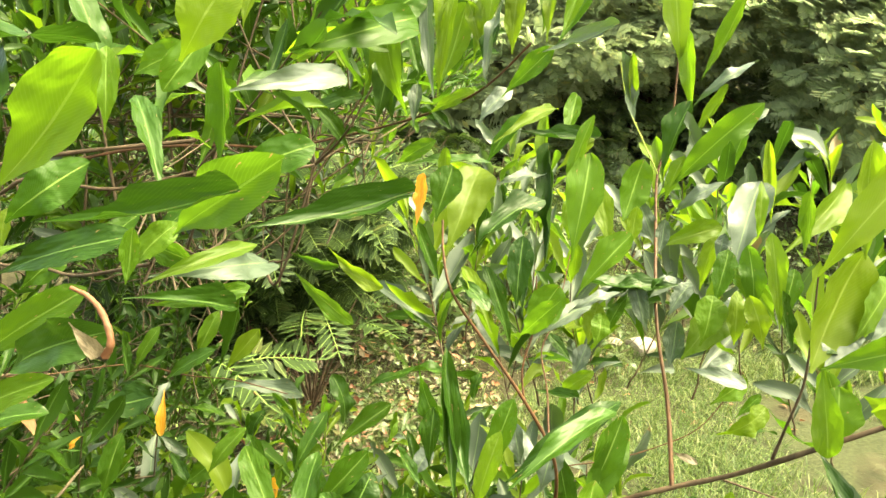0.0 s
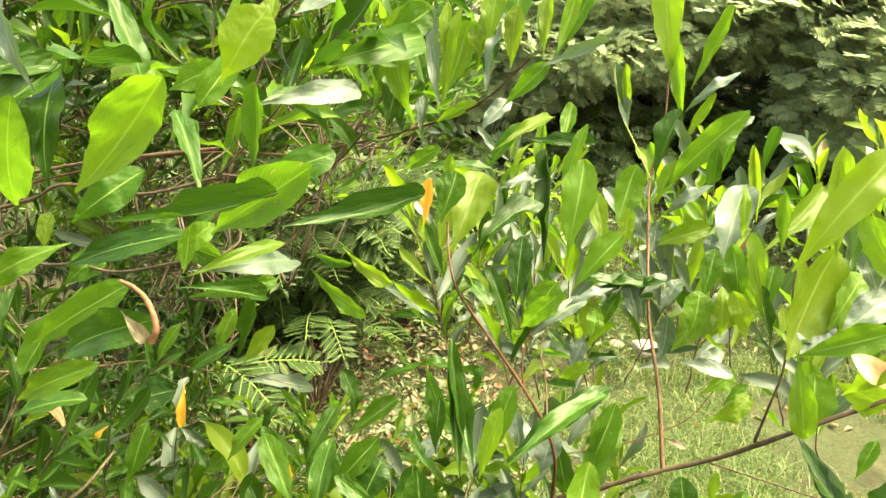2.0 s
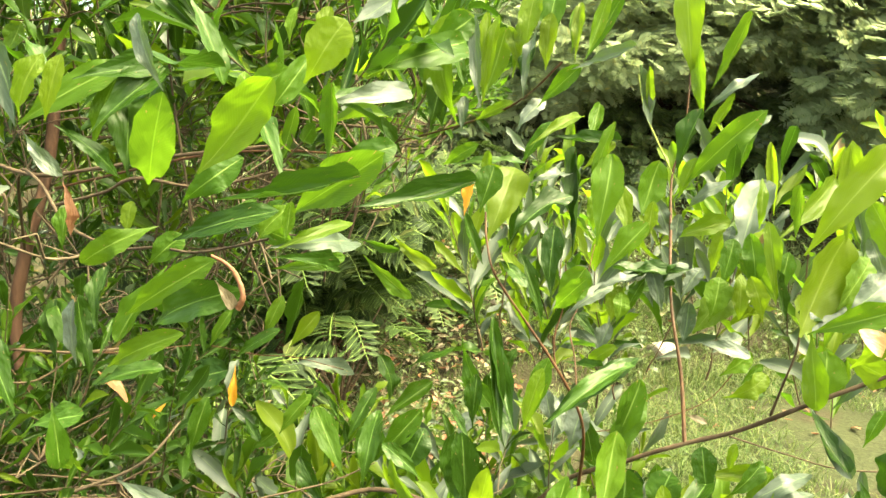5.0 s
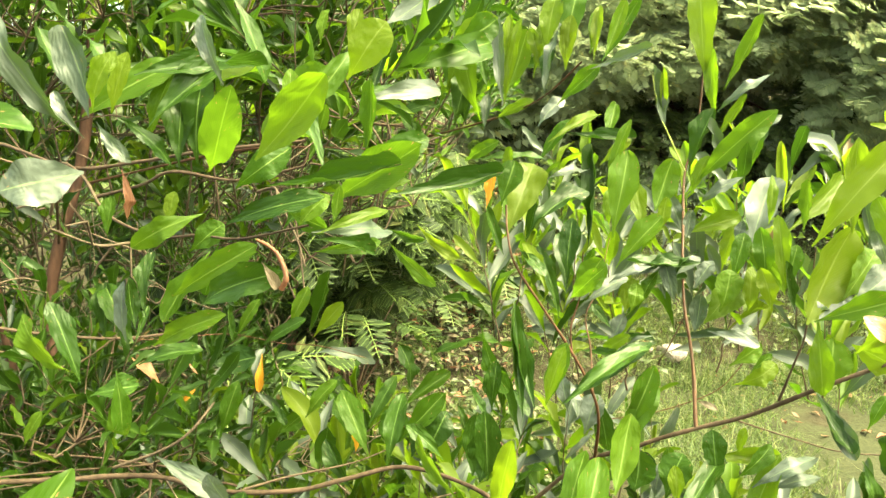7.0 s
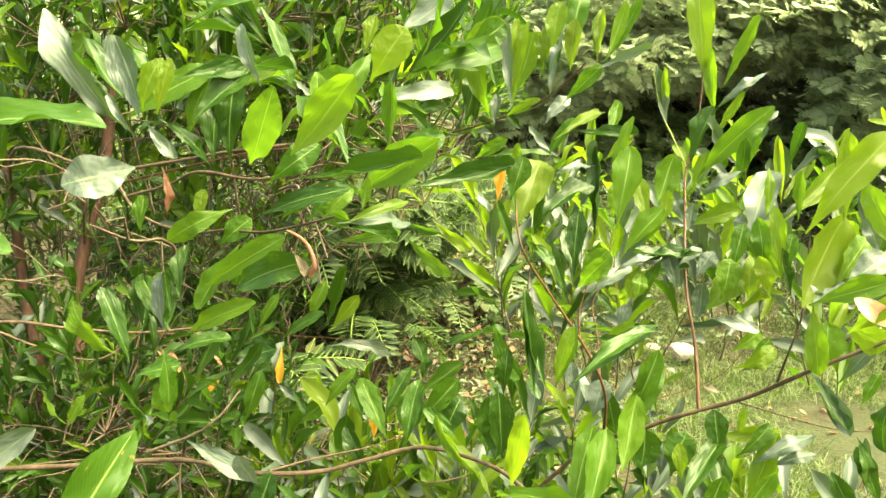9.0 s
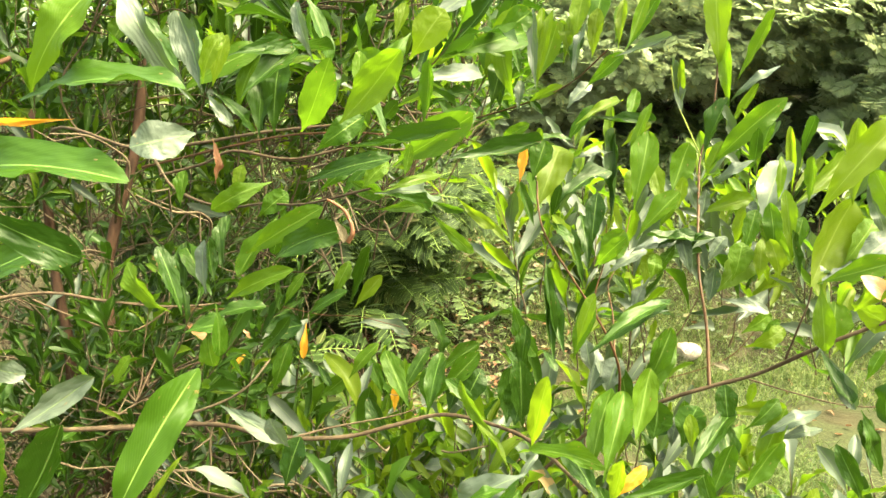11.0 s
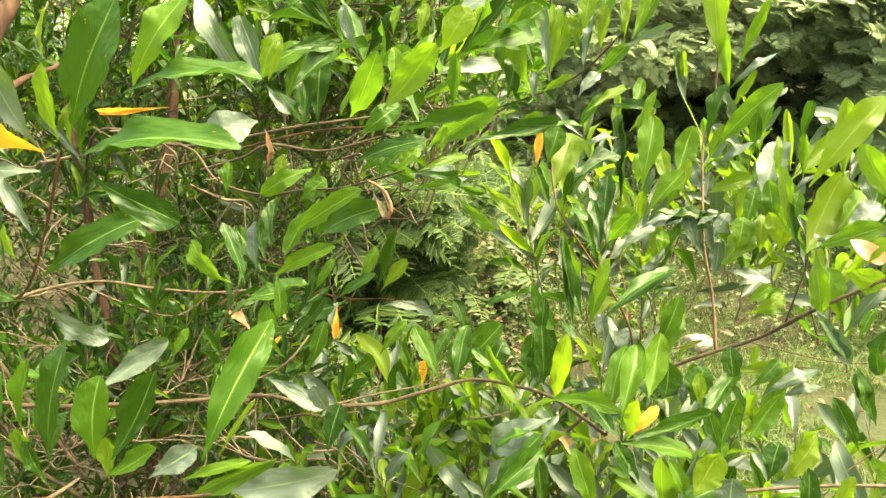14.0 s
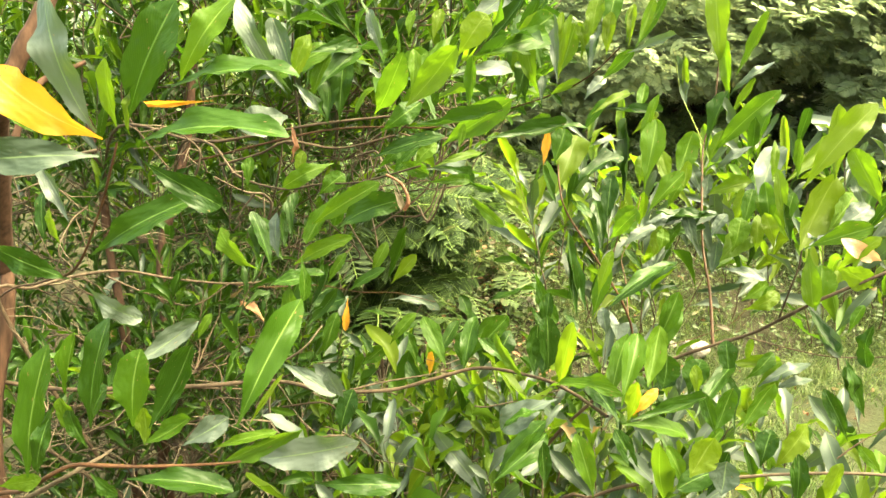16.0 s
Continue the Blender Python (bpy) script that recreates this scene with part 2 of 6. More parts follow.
def blade(rows=9, shift=1.0, bend=0.08, fold=0.05, wave=0.012, seed=0, twist=0.0):
    """A leaf of length 1 along y and width 1 along x, facing +z: widest past its middle, narrowing to a short stalk.
    shift: over 1 brings the widest part nearer the tip."""
    rng = np.random.default_rng(seed)
    phase, rough = rng.uniform(0, 6.3), rng.uniform(0.7, 1.3)
    verts, uvs = [], []
    for i in range(rows + 1):
        v = 1 - (1 - i / rows) ** 1.15
        half = float(np.interp(v**shift, OUTLINE_V, OUTLINE_W))
        uneven = [1 + rough * (0.05 * math.sin(13 * v + phase + k) + 0.03 * math.sin(29 * v + 2.3 * phase + 2 * k)) for k in (0.0, 1.9)]
        lift = -bend * 4 * (v - 0.45) ** 2 + bend * 0.8
        sway = 0.1 * rough * math.sin(3.3 * v + phase) * v * (1 - v)
        for j in range(5):
            u = (j - 2) / 2
            edge = wave * rough * (math.sin(v * 14 + phase + (1.4 if u > 0 else 0)) + 0.5 * math.sin(v * 27 + 1.7 * phase + (2.6 if u > 0 else 0))) * abs(u) ** 1.3 * min(1.0, 2.5 * v)
            turn = twist * (v - 0.4)
            x, z = half * u * uneven[u > 0], fold * half * 2 * abs(u) ** 1.3 + edge
            verts.append((x * math.cos(turn) + sway, v, lift + z + x * math.sin(turn) * 0.3))
            uvs.append((0.5 + 0.5 * u, v))
    faces = [(5 * i + j, 5 * i + j + 1, 5 * i + j + 6, 5 * i + j + 5) for i in range(rows) for j in range(4)]
    return np.array(verts), np.array(faces), np.array(uvs)


SHAPES = [
    blade(20, 1.0, 0.05, 0.04, 0.016, 1, 0.5), blade(20, 1.15, 0.1, 0.06, 0.028, 2, 0.8), blade(20, 0.9, -0.06, 0.1, 0.03, 3, -0.9),
    blade(20, 1.05, 0.16, 0.03, 0.044, 4, 1.3), blade(20, 1.2, 0.06, 0.1, 0.022, 5, -0.7), blade(20, 0.95, 0.12, 0.05, 0.04, 6, -1.3),
]
SMALL = [blade(7, 1.1, 0.06, 0.06, 0.03, 11, 0.5), blade(7, 1.2, 0.14, 0.04, 0.035, 12, -0.6), blade(7, 0.9, -0.08, 0.09, 0.025, 13, 0.8), blade(7, 1.05, 0.22, 0.06, 0.04, 14, 1.0), blade(7, 1.3, 0.1, 0.12, 0.03, 15, -1.0), blade(7, 1.0, -0.14, 0.05, 0.04, 16, 0.3)]
TINY = [blade(3, 1.1, 0.1, 0.08, 0.0, 21), blade(3, 0.95, -0.08, 0.1, 0.0, 22), blade(3, 1.2, 0.2, 0.06, 0.0, 23, 0.8)]
INKS = {"g": GREEN, "y": YOUNG, "d": DEEP, "w": SKYSHEEN, "Y": YELLOW, "P": PINK, "B": BROWN, "T": BEIGE}
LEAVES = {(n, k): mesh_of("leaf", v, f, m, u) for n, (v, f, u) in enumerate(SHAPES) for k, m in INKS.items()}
WORDS = {"g": "", "y": "bright young leaf", "d": "dark old leaf with some shade put into its colour", "w": "leaf with a sky sheen put into its pale colour", "Y": "yellowed leaf", "P": "faded orange leaf", "B": "dead brown leaf", "T": "dried beige leaf"}


def frame_of(base, along, facing, width, length):
    y = Vector(along).normalized()
    z = Vector(facing) - y * y.dot(Vector(facing))
    z.normalize()
    x = y.cross(z)
    thick = length
    return Matrix(((x.x * width, y.x * length, z.x * thick, base[0]), (x.y * width, y.y * length, z.y * thick, base[1]),
                   (x.z * width, y.z * length, z.z * thick, base[2]), (0, 0, 0, 1)))


def leaf(parent, base, tip, facing, width, ink="g", shape=0):
    """One leaf from its stalk's foot to its tip; facing: the way its upper side looks."""
    base, tip = Vector(base), Vector(tip)
    ob = new("leaf", LEAVES[shape % len(SHAPES), ink])
    ob.matrix_world = frame_of(base, tip - base, facing, width, (tip - base).length)
    ob.parent = parent
    return tagged(ob, WORDS[ink])


def spline(points, steps=6):
    """A smooth line through points."""
    p = [Vector(q) for q in points]
    p = [p[0] * 2 - p[1], *p, p[-1] * 2 - p[-2]]
    out = []
    for a, b, c, d in zip(p, p[1:], p[2:], p[3:]):
        for i in range(steps):
            s = i / steps
            out.append(0.5 * (2 * b + (c - a) * s + (2 * a - 5 * b + 4 * c - d) * s * s + (3 * b - a - 3 * c + d) * s**3))
    return out + [p[-2]]


def tube(line, r0, r1, sides=6, seed=0):
    """Places and faces of a tapered, slightly knotted round rod along a line."""
    rng = np.random.default_rng(seed)
    verts, faces = [], []
    n = len(line)
    for i, c in enumerate(line):
        d = (line[min(i + 1, n - 1)] - line[max(i - 1, 0)]).normalized()
        a = d.orthogonal().normalized() if i == 0 else (a - d * a.dot(d)).normalized()
        b = d.cross(a)
        r = (r0 + (r1 - r0) * i / (n - 1)) * rng.uniform(0.88, 1.14)
        for k in range(sides):
            w = 2 * math.pi * k / sides
            verts.append(c + a * (r * math.cos(w)) + b * (r * math.sin(w)))
    for i in range(n - 1):
        for k in range(sides):
            faces.append((i * sides + k, i * sides + (k + 1) % sides, (i + 1) * sides + (k + 1) % sides, (i + 1) * sides + k))
    return verts, faces


class Pile:
    """Gathers pieces into one mesh."""

    def __init__(self):
        self.v, self.f, self.u, self.n = [], [], [], 0

    def add(self, verts, faces, uvs=None, m=None):
        verts = np.asarray(verts, float)
        if m is not None:
            m = np.array(m)
            verts = verts @ m[:3, :3].T + m[:3, 3]
        self.v.append(verts)
        self.f.append(np.asarray(faces) + self.n)
        self.u.append(np.zeros((len(verts), 2)) if uvs is None else uvs)
        self.n += len(verts)

    def mesh(self, name, mat):
        return mesh_of(name, np.concatenate(self.v), np.concatenate(self.f), mat, np.concatenate(self.u))


def branch(parent, points, r0, r1, mat=None, name="branch", sides=7, steps=6):
    v, f = tube(spline(points, steps), r0, r1, sides, len(points))
    return part(name, mesh_of(name, v, f, mat or BARK), parent)


def wobble(x, y, s=1.0):
    return noise.noise((x * s, y * s, 3.7))


# ---- ground: one sheet to the horizon ----
def height(x, y):
    far = max(0.0, y - 3.3 - 0.25 * math.sin(x * 0.9) - 0.35 * max(0.0, x - 0.3))
    bank = 1.5 * (1 - math.exp(-far * 0.6)) + 0.9 * max(0.0, min(1.0, (y - 6.0) * 0.6))
    side = max(0.0, -0.7 - x)
    return bank + 0.25 * (1 - math.exp(-side)) + 0.05 * wobble(x, y, 1.3) + 0.02 * wobble(x, y, 6.0)


def build_ground():
    s = np.linspace(-1, 1, 181)
    axis = 3.0 * s + 240.0 * s**7
    xs, ys = axis, axis + 2.0
    verts = [(x, y, height(x, y)) for y in ys for x in xs]
    n = len(xs)
    faces = [(j * n + i, j * n + i + 1, (j + 1) * n + i + 1, (j + 1) * n + i) for j in range(n - 1) for i in range(n - 1)]
    return tagged(new("ground", mesh_of("ground", verts, faces, GROUND)), "damp muddy ground with olive green scum", "ground", kind="structure")


build_ground()


# ---- far bank: trees with feathery pinnate leaves ----
def frond(pairs=8, seed=0, slim=0.3, droop=0.25):
    """A pinnate leaf of length 1 along y: two rows of narrow leaflets on a thin stalk."""
    rng = np.random.default_rng(seed)
    pile = Pile()
    for i in range(pairs * 2 + 1):
        side = 0 if i == pairs * 2 else (1 if i % 2 else -1)
        v = 0.16 + 0.84 * (i // 2) / pairs if side else 1.0
        size = 0.34 * (0.55 + 0.9 * math.sin(math.pi * min(0.98, 0.2 + 0.72 * v))) * rng.uniform(0.85, 1.1)
        if not side:
            size *= 0.8
        turn = side * rng.uniform(0.95, 1.25) if side else 0.0
        tilt = rng.uniform(-0.35, 0.1)
        c = np.array((0.0, v, -droop * v * v))
        d = np.array((math.sin(turn) * math.cos(tilt), math.cos(turn) * math.cos(tilt), math.sin(tilt)))
        w = np.array((d[1], -d[0], 0.15 * side)) * size * slim * 0.5
        mid = c + d * size * 0.5 + (0, 0, 0.02)
        pile.add([c, mid - w, c + d * size, mid + w], [(0, 1, 2, 3)], [(0.5, 0), (0.1, 0.5), (0.5, 1), (0.9, 0.5)])
    k = 0.009
    line = [(0.0, v, -droop * v * v) for v in (0.0, 0.35, 0.7, 1.0)]
    verts = [(x + dx, y, z) for x, y, z in line for dx in (-k, k)]
    pile.add(verts, [(2 * i, 2 * i + 1, 2 * i + 3, 2 * i + 2) for i in range(3)], [(0.5, 0.5)] * 8)
    return np.concatenate(pile.v), np.concatenate(pile.f), np.concatenate(pile.u)


FRONDS = [frond(10, 1, 0.3), frond(9, 2, 0.32, 0.35), frond(11, 3, 0.28, 0.15), frond(8, 4, 0.34, 0.45)]


def pinnate_tree(foot, clumps, count, size, label, seed, mat=FERN, trunk=0.05):
    """A tree: trunk and limbs, and a crown of many drooping pinnate leaves. clumps: (x, y, z, rx, ry, rz)."""
    rng = np.random.default_rng(seed)
    tree = tagged(new("pinnate_tree"), label, "tree", "trees on the far bank")
    tree.location = foot
    wood = Pile()
    fork = Vector((0, 0, 0.45))
    wood.add(*tube(spline([(0, 0, -0.1), (0.03, 0.02, 0.25), fork]), trunk, trunk * 0.8, 7, seed))
    crown = Pile()
    total = sum(c[3] * c[5] + c[3] * c[4] + c[4] * c[5] for c in clumps)
    for x, y, z, rx, ry, rz in clumps:
        c = Vector((x, y, z)) - Vector(foot)
        mid = fork.lerp(c, 0.5) + Vector((0, 0, 0.12))
        wood.add(*tube(spline([fork, mid, c]), trunk * 0.55, 0.012, 6, seed))
        for _ in range(5):
            q = Vector(rng.normal(size=3)).normalized()
            end = c + Vector((q.x * rx, q.y * ry, q.z * rz)) * 0.85
            wood.add(*tube(spline([mid, mid.lerp(end, 0.55) + Vector((0, 0, 0.05)), end], 4), 0.014, 0.004, 5, seed))
        for _ in range(int(count * (rx * rz + rx * ry + ry * rz) / total)):
            q = Vector(rng.normal(size=3)).normalized()
            r = rng.uniform(0.88, 1.08)
            p = c + Vector((q.x * rx, q.y * ry, q.z * rz)) * r
            out = Vector((q.x, q.y * 0.8, q.z * 0.5 + 0.15)) + Vector(rng.normal(size=3)) * 0.45
            out.z = min(out.z, 0.35)
            up = Vector((0.2, -0.6, 0.75)) + Vector(rng.normal(size=3)) * 0.25 + q * 0.3
            s = size * rng.uniform(0.65, 1.2)
            v, f, u = FRONDS[rng.integers(len(FRONDS))]
            crown.add(v, f, u, frame_of(p, out, up, s, s))
    part("trunk", wood.mesh("trunk", TRUNKBARK), tree)
    part("crown", crown.mesh("crown", mat), tree, kind="stuff")
    return tree


pinnate_tree((3.3, 5.5, 0.7), [(3.1, 4.9, 1.75, 0.85, 0.6, 0.65), (3.8, 5.3, 2.1, 1.1, 0.6, 0.6), (2.6, 5.2, 2.3, 0.85, 0.5, 0.32), (3.4, 5.0, 2.35, 0.9, 0.5, 0.4), (2.3, 5.0, 2.15, 0.5, 0.35, 0.16), (3.5, 4.9, 1.3, 0.8, 0.45, 0.4), (4.4, 4.9, 1.5, 0.8, 0.6, 0.7)], 9000, 0.17, "tree with drooping feathery grey-green leaves on the bank", 3)
pinnate_tree((1.6, 6.1, 0.9), [(1.45, 5.5, 2.1, 0.9, 0.5, 0.36), (0.8, 5.8, 2.3, 0.8, 0.45, 0.5), (1.8, 5.9, 2.5, 0.9, 0.45, 0.45), (0.5, 5.4, 1.95, 0.6, 0.45, 0.35), (1.1, 5.2, 1.9, 0.6, 0.35, 0.14), (1.9, 5.2, 2.1, 0.6, 0.4, 0.25), (1.2, 5.3, 2.35, 0.9, 0.4, 0.25)], 7000, 0.14, "bushy tree with small feathery leaves above bare earth", 4)
# Dark leaf colour stands in for the shade under the overhanging crowns.
pinnate_tree((1.9, 6.6, 1.2), [(0.6, 6.2, 1.45, 0.7, 0.3, 0.4), (1.5, 6.2, 1.5, 0.8, 0.3, 0.45), (2.5, 6.2, 1.5, 0.8, 0.3, 0.45), (1.9, 5.5, 1.2, 1.2, 0.3, 0.3), (1.7, 5.55, 1.6, 0.8, 0.25, 0.2), (3.2, 6.1, 1.5, 0.8, 0.3, 0.5)], 3600, 0.16, "leafy shrub under the overhanging trees, darkened in colour for their shade", 9, UNDER, 0.03)
pinnate_tree((-0.6, 6.2, 0.9), [(-0.7, 5.9, 1.9, 0.9, 0.6, 0.6), (0.0, 6.2, 2.3, 0.9, 0.5, 0.5), (-0.1, 5.6, 1.6, 0.6, 0.4, 0.4)], 1600, 0.22, "leafy tree standing behind the scrub on the bank", 5)
pinnate_tree((-2.4, 5.6, 0.7), [(-2.3, 5.2, 1.6, 1.1, 0.7, 0.7), (-3.2, 5.4, 2.0, 1.0, 0.7, 0.7), (-1.5, 5.8, 2.1, 0.9, 0.6, 0.6), (-1.7, 4.6, 0.9, 0.8, 0.5, 0.5)], 1800, 0.24, "leafy tree standing behind the scrub on the bank", 6)
# Low clumps fill the shaded hollow beneath; the shade is in their leaf colour.
pinnate_tree((-1.0, 3.2, 0.1), [(-1.05, 3.0, 1.0, 0.65, 0.45, 0.24), (-0.5, 3.4, 0.98, 0.3, 0.3, 0.12), (-0.9, 3.35, 0.68, 0.5, 0.25, 0.2), (-1.2, 3.5, 0.5, 0.5, 0.25, 0.25)], 1100, 0.2, "low spreading shrub, shade in and beneath it coloured into dark pinnate leaves", 7, DARKFERN, 0.03)
pinnate_tree((1.9, 8.2, 2.2), [(1.2, 8.0, 3.2, 1.6, 0.6, 0.8), (3.4, 8.2, 3.3, 1.8, 0.6, 0.9), (5.4, 8.0, 3.2, 1.6, 0.6, 0.9), (-1.0, 8.2, 3.3, 1.8, 0.6, 0.9)], 3600, 0.26, "pale tree standing further back on the bank", 8)


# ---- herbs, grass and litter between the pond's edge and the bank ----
# The default leaf colour already holds the shade cast by the trees.
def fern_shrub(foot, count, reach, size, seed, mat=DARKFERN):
    """A small shrub of arching pinnate leaves, each a part of its own."""
    rng = np.random.default_rng(seed)
    bush = tagged(new("pinnate_shrub"), "small shrub of arching bright green pinnate leaves", "shrub", "pinnate shrubs")
    bush.location = foot
    wood = Pile()
    meshes = [mesh_of("pinnate_leaf", v, f, mat, u) for v, f, u in (frond(8, 31, 0.36), frond(7, 32, 0.4, 0.4), frond(9, 33, 0.34, 0.3))]
    for i in range(count):
        turn = i * 2.4 + rng.uniform(-0.3, 0.3)
        out = Vector((math.cos(turn), math.sin(turn), 0))
        end = out * reach * rng.uniform(0.3, 1.0) + Vector((0, 0, reach * rng.uniform(0.7, 1.6)))
        wood.add(*tube(spline([(0, 0, 0), end * 0.5 + Vector((0, 0, 0.05)), end], 3), 0.006, 0.002, 5, i))
        s = size * rng.uniform(0.7, 1.15)
        ob = part("pinnate_leaf", meshes[i % 3], bush)
        ob.matrix_local = frame_of(end, out + Vector((0, 0, rng.uniform(-0.5, 0.3))), Vector((0, 0, 1)) - out * 0.2 + Vector(rng.normal(size=3)) * 0.25, s, s)
    part("stem", wood.mesh("stem", BARK), bush, kind="stuff")


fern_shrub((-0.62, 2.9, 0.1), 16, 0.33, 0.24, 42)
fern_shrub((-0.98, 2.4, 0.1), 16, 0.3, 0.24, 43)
fern_shrub((0.15, 4.6, 0.55), 22, 0.4, 0.26, 44, UNDER)
fern_shrub((0.02, 4.0, 0.3), 20, 0.24, 0.2, 46, UNDER)
fern_shrub((-0.36, 3.8, 0.25), 20, 0.26, 0.2, 47, UNDER)
fern_shrub((-0.68, 4.1, 0.35), 20, 0.3, 0.22, 48)
fern_shrub((0.42, 4.4, 0.42), 20, 0.28, 0.2, 49, UNDER)
fern_shrub((-0.35, 4.9, 0.75), 20, 0.4, 0.26, 45)


def scatter_leaves(name, label, category, mat, boxes, size, seed, flat=0.5):
    """Loose small leaves close over the ground, one mesh."""
    rng = np.random.default_rng(seed)
    pile = Pile()
    for x0, x1, y0, y1, lift, count in boxes:
        for _ in range(count):
            x, y = rng.uniform(x0, x1), rng.uniform(y0, y1)
            z = height(x, y) + lift * rng.uniform(0.03, 1.0) ** 1.5
            up = Vector((0, 0, 1)) + Vector(rng.normal(size=3)) * flat
            along = Vector((rng.normal(), rng.normal(), rng.normal() * 0.4))
            s = size * rng.uniform(0.5, 1.3)
            v, f, u = TINY[rng.integers(len(TINY))]
            pile.add(v, f, u, frame_of((x, y, z), along, up, s * rng.uniform(0.35, 0.6), s))
    return tagged(new(name, pile.mesh(name, mat)), label, category, kind="stuff")


scatter_leaves("undergrowth", "low tangle of small green herb leaves on the bank", "undergrowth", UNDER,
               [(-1.3, 0.1, 2.5, 4.0, 0.16, 3600), (-0.9, 0.9, 3.4, 5.4, 0.3, 4200), (0.5, 3.9, 3.9, 5.8, 0.34, 9500), (-0.5, 0.3, 2.2, 3.2, 0.06, 1200)], 0.042, 51, 0.7)
scatter_leaves("leaf_litter", "dry brown and beige fallen leaves on the soil", "leaf litter", BEIGE,
               [(-0.9, 0.2, 2.4, 5.0, 0.12, 1700), (0.1, 0.9, 3.0, 5.0, 0.03, 130)], 0.05, 52, 0.3)
scatter_leaves("dead_leaves", "dark brown rotting leaves on the soil", "leaf litter", BROWN,
               [(-0.9, 0.2, 2.4, 5.0, 0.12, 1100), (0.1, 2.5, 3.0, 5.2, 0.02, 200)], 0.05, 53, 0.3)


def build_grass():
    rng = np.random.default_rng(61)
    pile = Pile()
    done = 0
    while done < 42000:
        x, y = rng.uniform(-0.6, 3.0), 1.5 + 3.5 * rng.uniform() ** 1.4
        thick = 0.6 + 1.3 * wobble(x, y, 2.2) - 0.8 * max(0.0, min(1.0, (x - 0.5) * 1.1)) * (1 if y < 3.6 else 0)
        if rng.uniform() > thick + 0.08:
            continue
        done += 1
        root = Vector((x, y, height(x, y) - 0.004))
        tall = rng.uniform(0.03, 0.1) * (1.0 + 0.7 * (y > 3.6))
        lean = Vector((rng.normal(), rng.normal(), 0)) * tall * rng.uniform(0.4, 1.6)
        mid, end = root + lean * 0.35 + Vector((0, 0, tall * 0.62)), root + lean + Vector((0, 0, tall * rng.uniform(0.3, 1.0)))
        w = Vector((rng.normal(), rng.normal(), 0)).normalized() * rng.uniform(0.0014, 0.0026)
        pile.add([root - w, root + w, mid - w * 0.8, mid + w * 0.8, end - w * 0.1, end + w * 0.1], [(0, 1, 3, 2), (2, 3, 5, 4)],
                 [(0.3, 0), (0.7, 0), (0.3, 0.5), (0.7, 0.5), (0.3, 1), (0.7, 1)])
    tagged(new("grass", pile.mesh("grass", GRASS)), "sparse yellow-green grass growing out of wet mud", "grass", kind="stuff")


build_grass()


def stone(at, size, seed, flat=0.6):
    rng = np.random.default_rng(seed)
    bm = bmesh.new()
    bmesh.ops.create_icosphere(bm, subdivisions=3, radius=1)
    cuts = [(Vector(rng.normal(size=3)).normalized(), rng.uniform(0.6, 0.9)) for _ in range(9)]
    for v in bm.verts:
        for n, d in cuts:
            over = v.co.dot(n) - d
            if over > 0:
                v.co -= n * over * 0.85
        v.co += v.co * 0.05 * noise.noise(v.co * 2.5 + Vector((seed, 0, 0)))
        v.co = Vector((v.co.x * size, v.co.y * size * 0.8, v.co.z * size * flat))
    me = bpy.data.meshes.new("stone")
    bm.to_mesh(me)
    bm.free()
    me.materials.append(STONE)
    ob = tagged(new("stone", me), "pale pinkish grey stone lying on the ground", "stone", "stones")
    ob.location, ob.rotation_euler = (at[0], at[1], height(at[0], at[1]) + size * flat * 0.4), (0, 0, rng.uniform(0, 6))


stone((0.04, 3.78), 0.07, 1)
stone((1.02, 3.88), 0.1, 2)
stone((2.18, 6.37), 0.1, 3)
stone((-0.42, 4.15), 0.06, 4)
stone((-0.69, 3.31), 0.05, 5)
stone((0.87, 3.85), 0.05, 6)


hopbush = tagged(new("hopbush"), "dense hopbush with glossy narrow green leaves and red-brown stems", "shrub", "hopbushes")
trunk_a = branch(hopbush, [(-0.360, 0.860, -0.030), (-0.370, 0.800, 0.400), (-0.491, 0.740, 0.715), (-0.482, 0.740, 0.945), (-0.493, 0.750, 1.054), (-0.482, 0.760, 1.130), (-0.472, 0.800, 1.231), (-0.471, 0.840, 1.384)], 0.0089, 0.0062, TRUNKBARK)
trunk_b = branch(hopbush, [(-0.440, 0.900, -0.030), (-0.450, 0.840, 0.400), (-0.574, 0.800, 0.678), (-0.582, 0.800, 0.943), (-0.610, 0.820, 1.066), (-0.629, 0.840, 1.166), (-0.673, 0.880, 1.295)], 0.0082, 0.0055, TRUNKBARK)
trunk_c = branch(hopbush, [(-0.500, 0.800, -0.030), (-0.500, 0.660, 0.400), (-0.560, 0.520, 0.828), (-0.539, 0.520, 1.042), (-0.541, 0.530, 1.094), (-0.544, 0.540, 1.177), (-0.526, 0.570, 1.278), (-0.498, 0.620, 1.314)], 0.0123, 0.0022, TRUNKBARK)
trunk_d = branch(hopbush, [(-0.544, 0.530, 1.088), (-0.492, 0.470, 1.195), (-0.443, 0.420, 1.253), (-0.422, 0.420, 1.294), (-0.408, 0.430, 1.328), (-0.396, 0.450, 1.369)], 0.0089, 0.0062, TRUNKBARK)
limb_u = branch(hopbush, [(-0.482, 0.760, 1.130), (-0.410, 0.660, 1.220), (-0.329, 0.570, 1.219), (-0.290, 0.540, 1.188), (-0.230, 0.500, 1.176), (-0.180, 0.460, 1.182), (-0.135, 0.420, 1.185), (-0.081, 0.380, 1.198)], 0.0016, 0.0007, BARK)
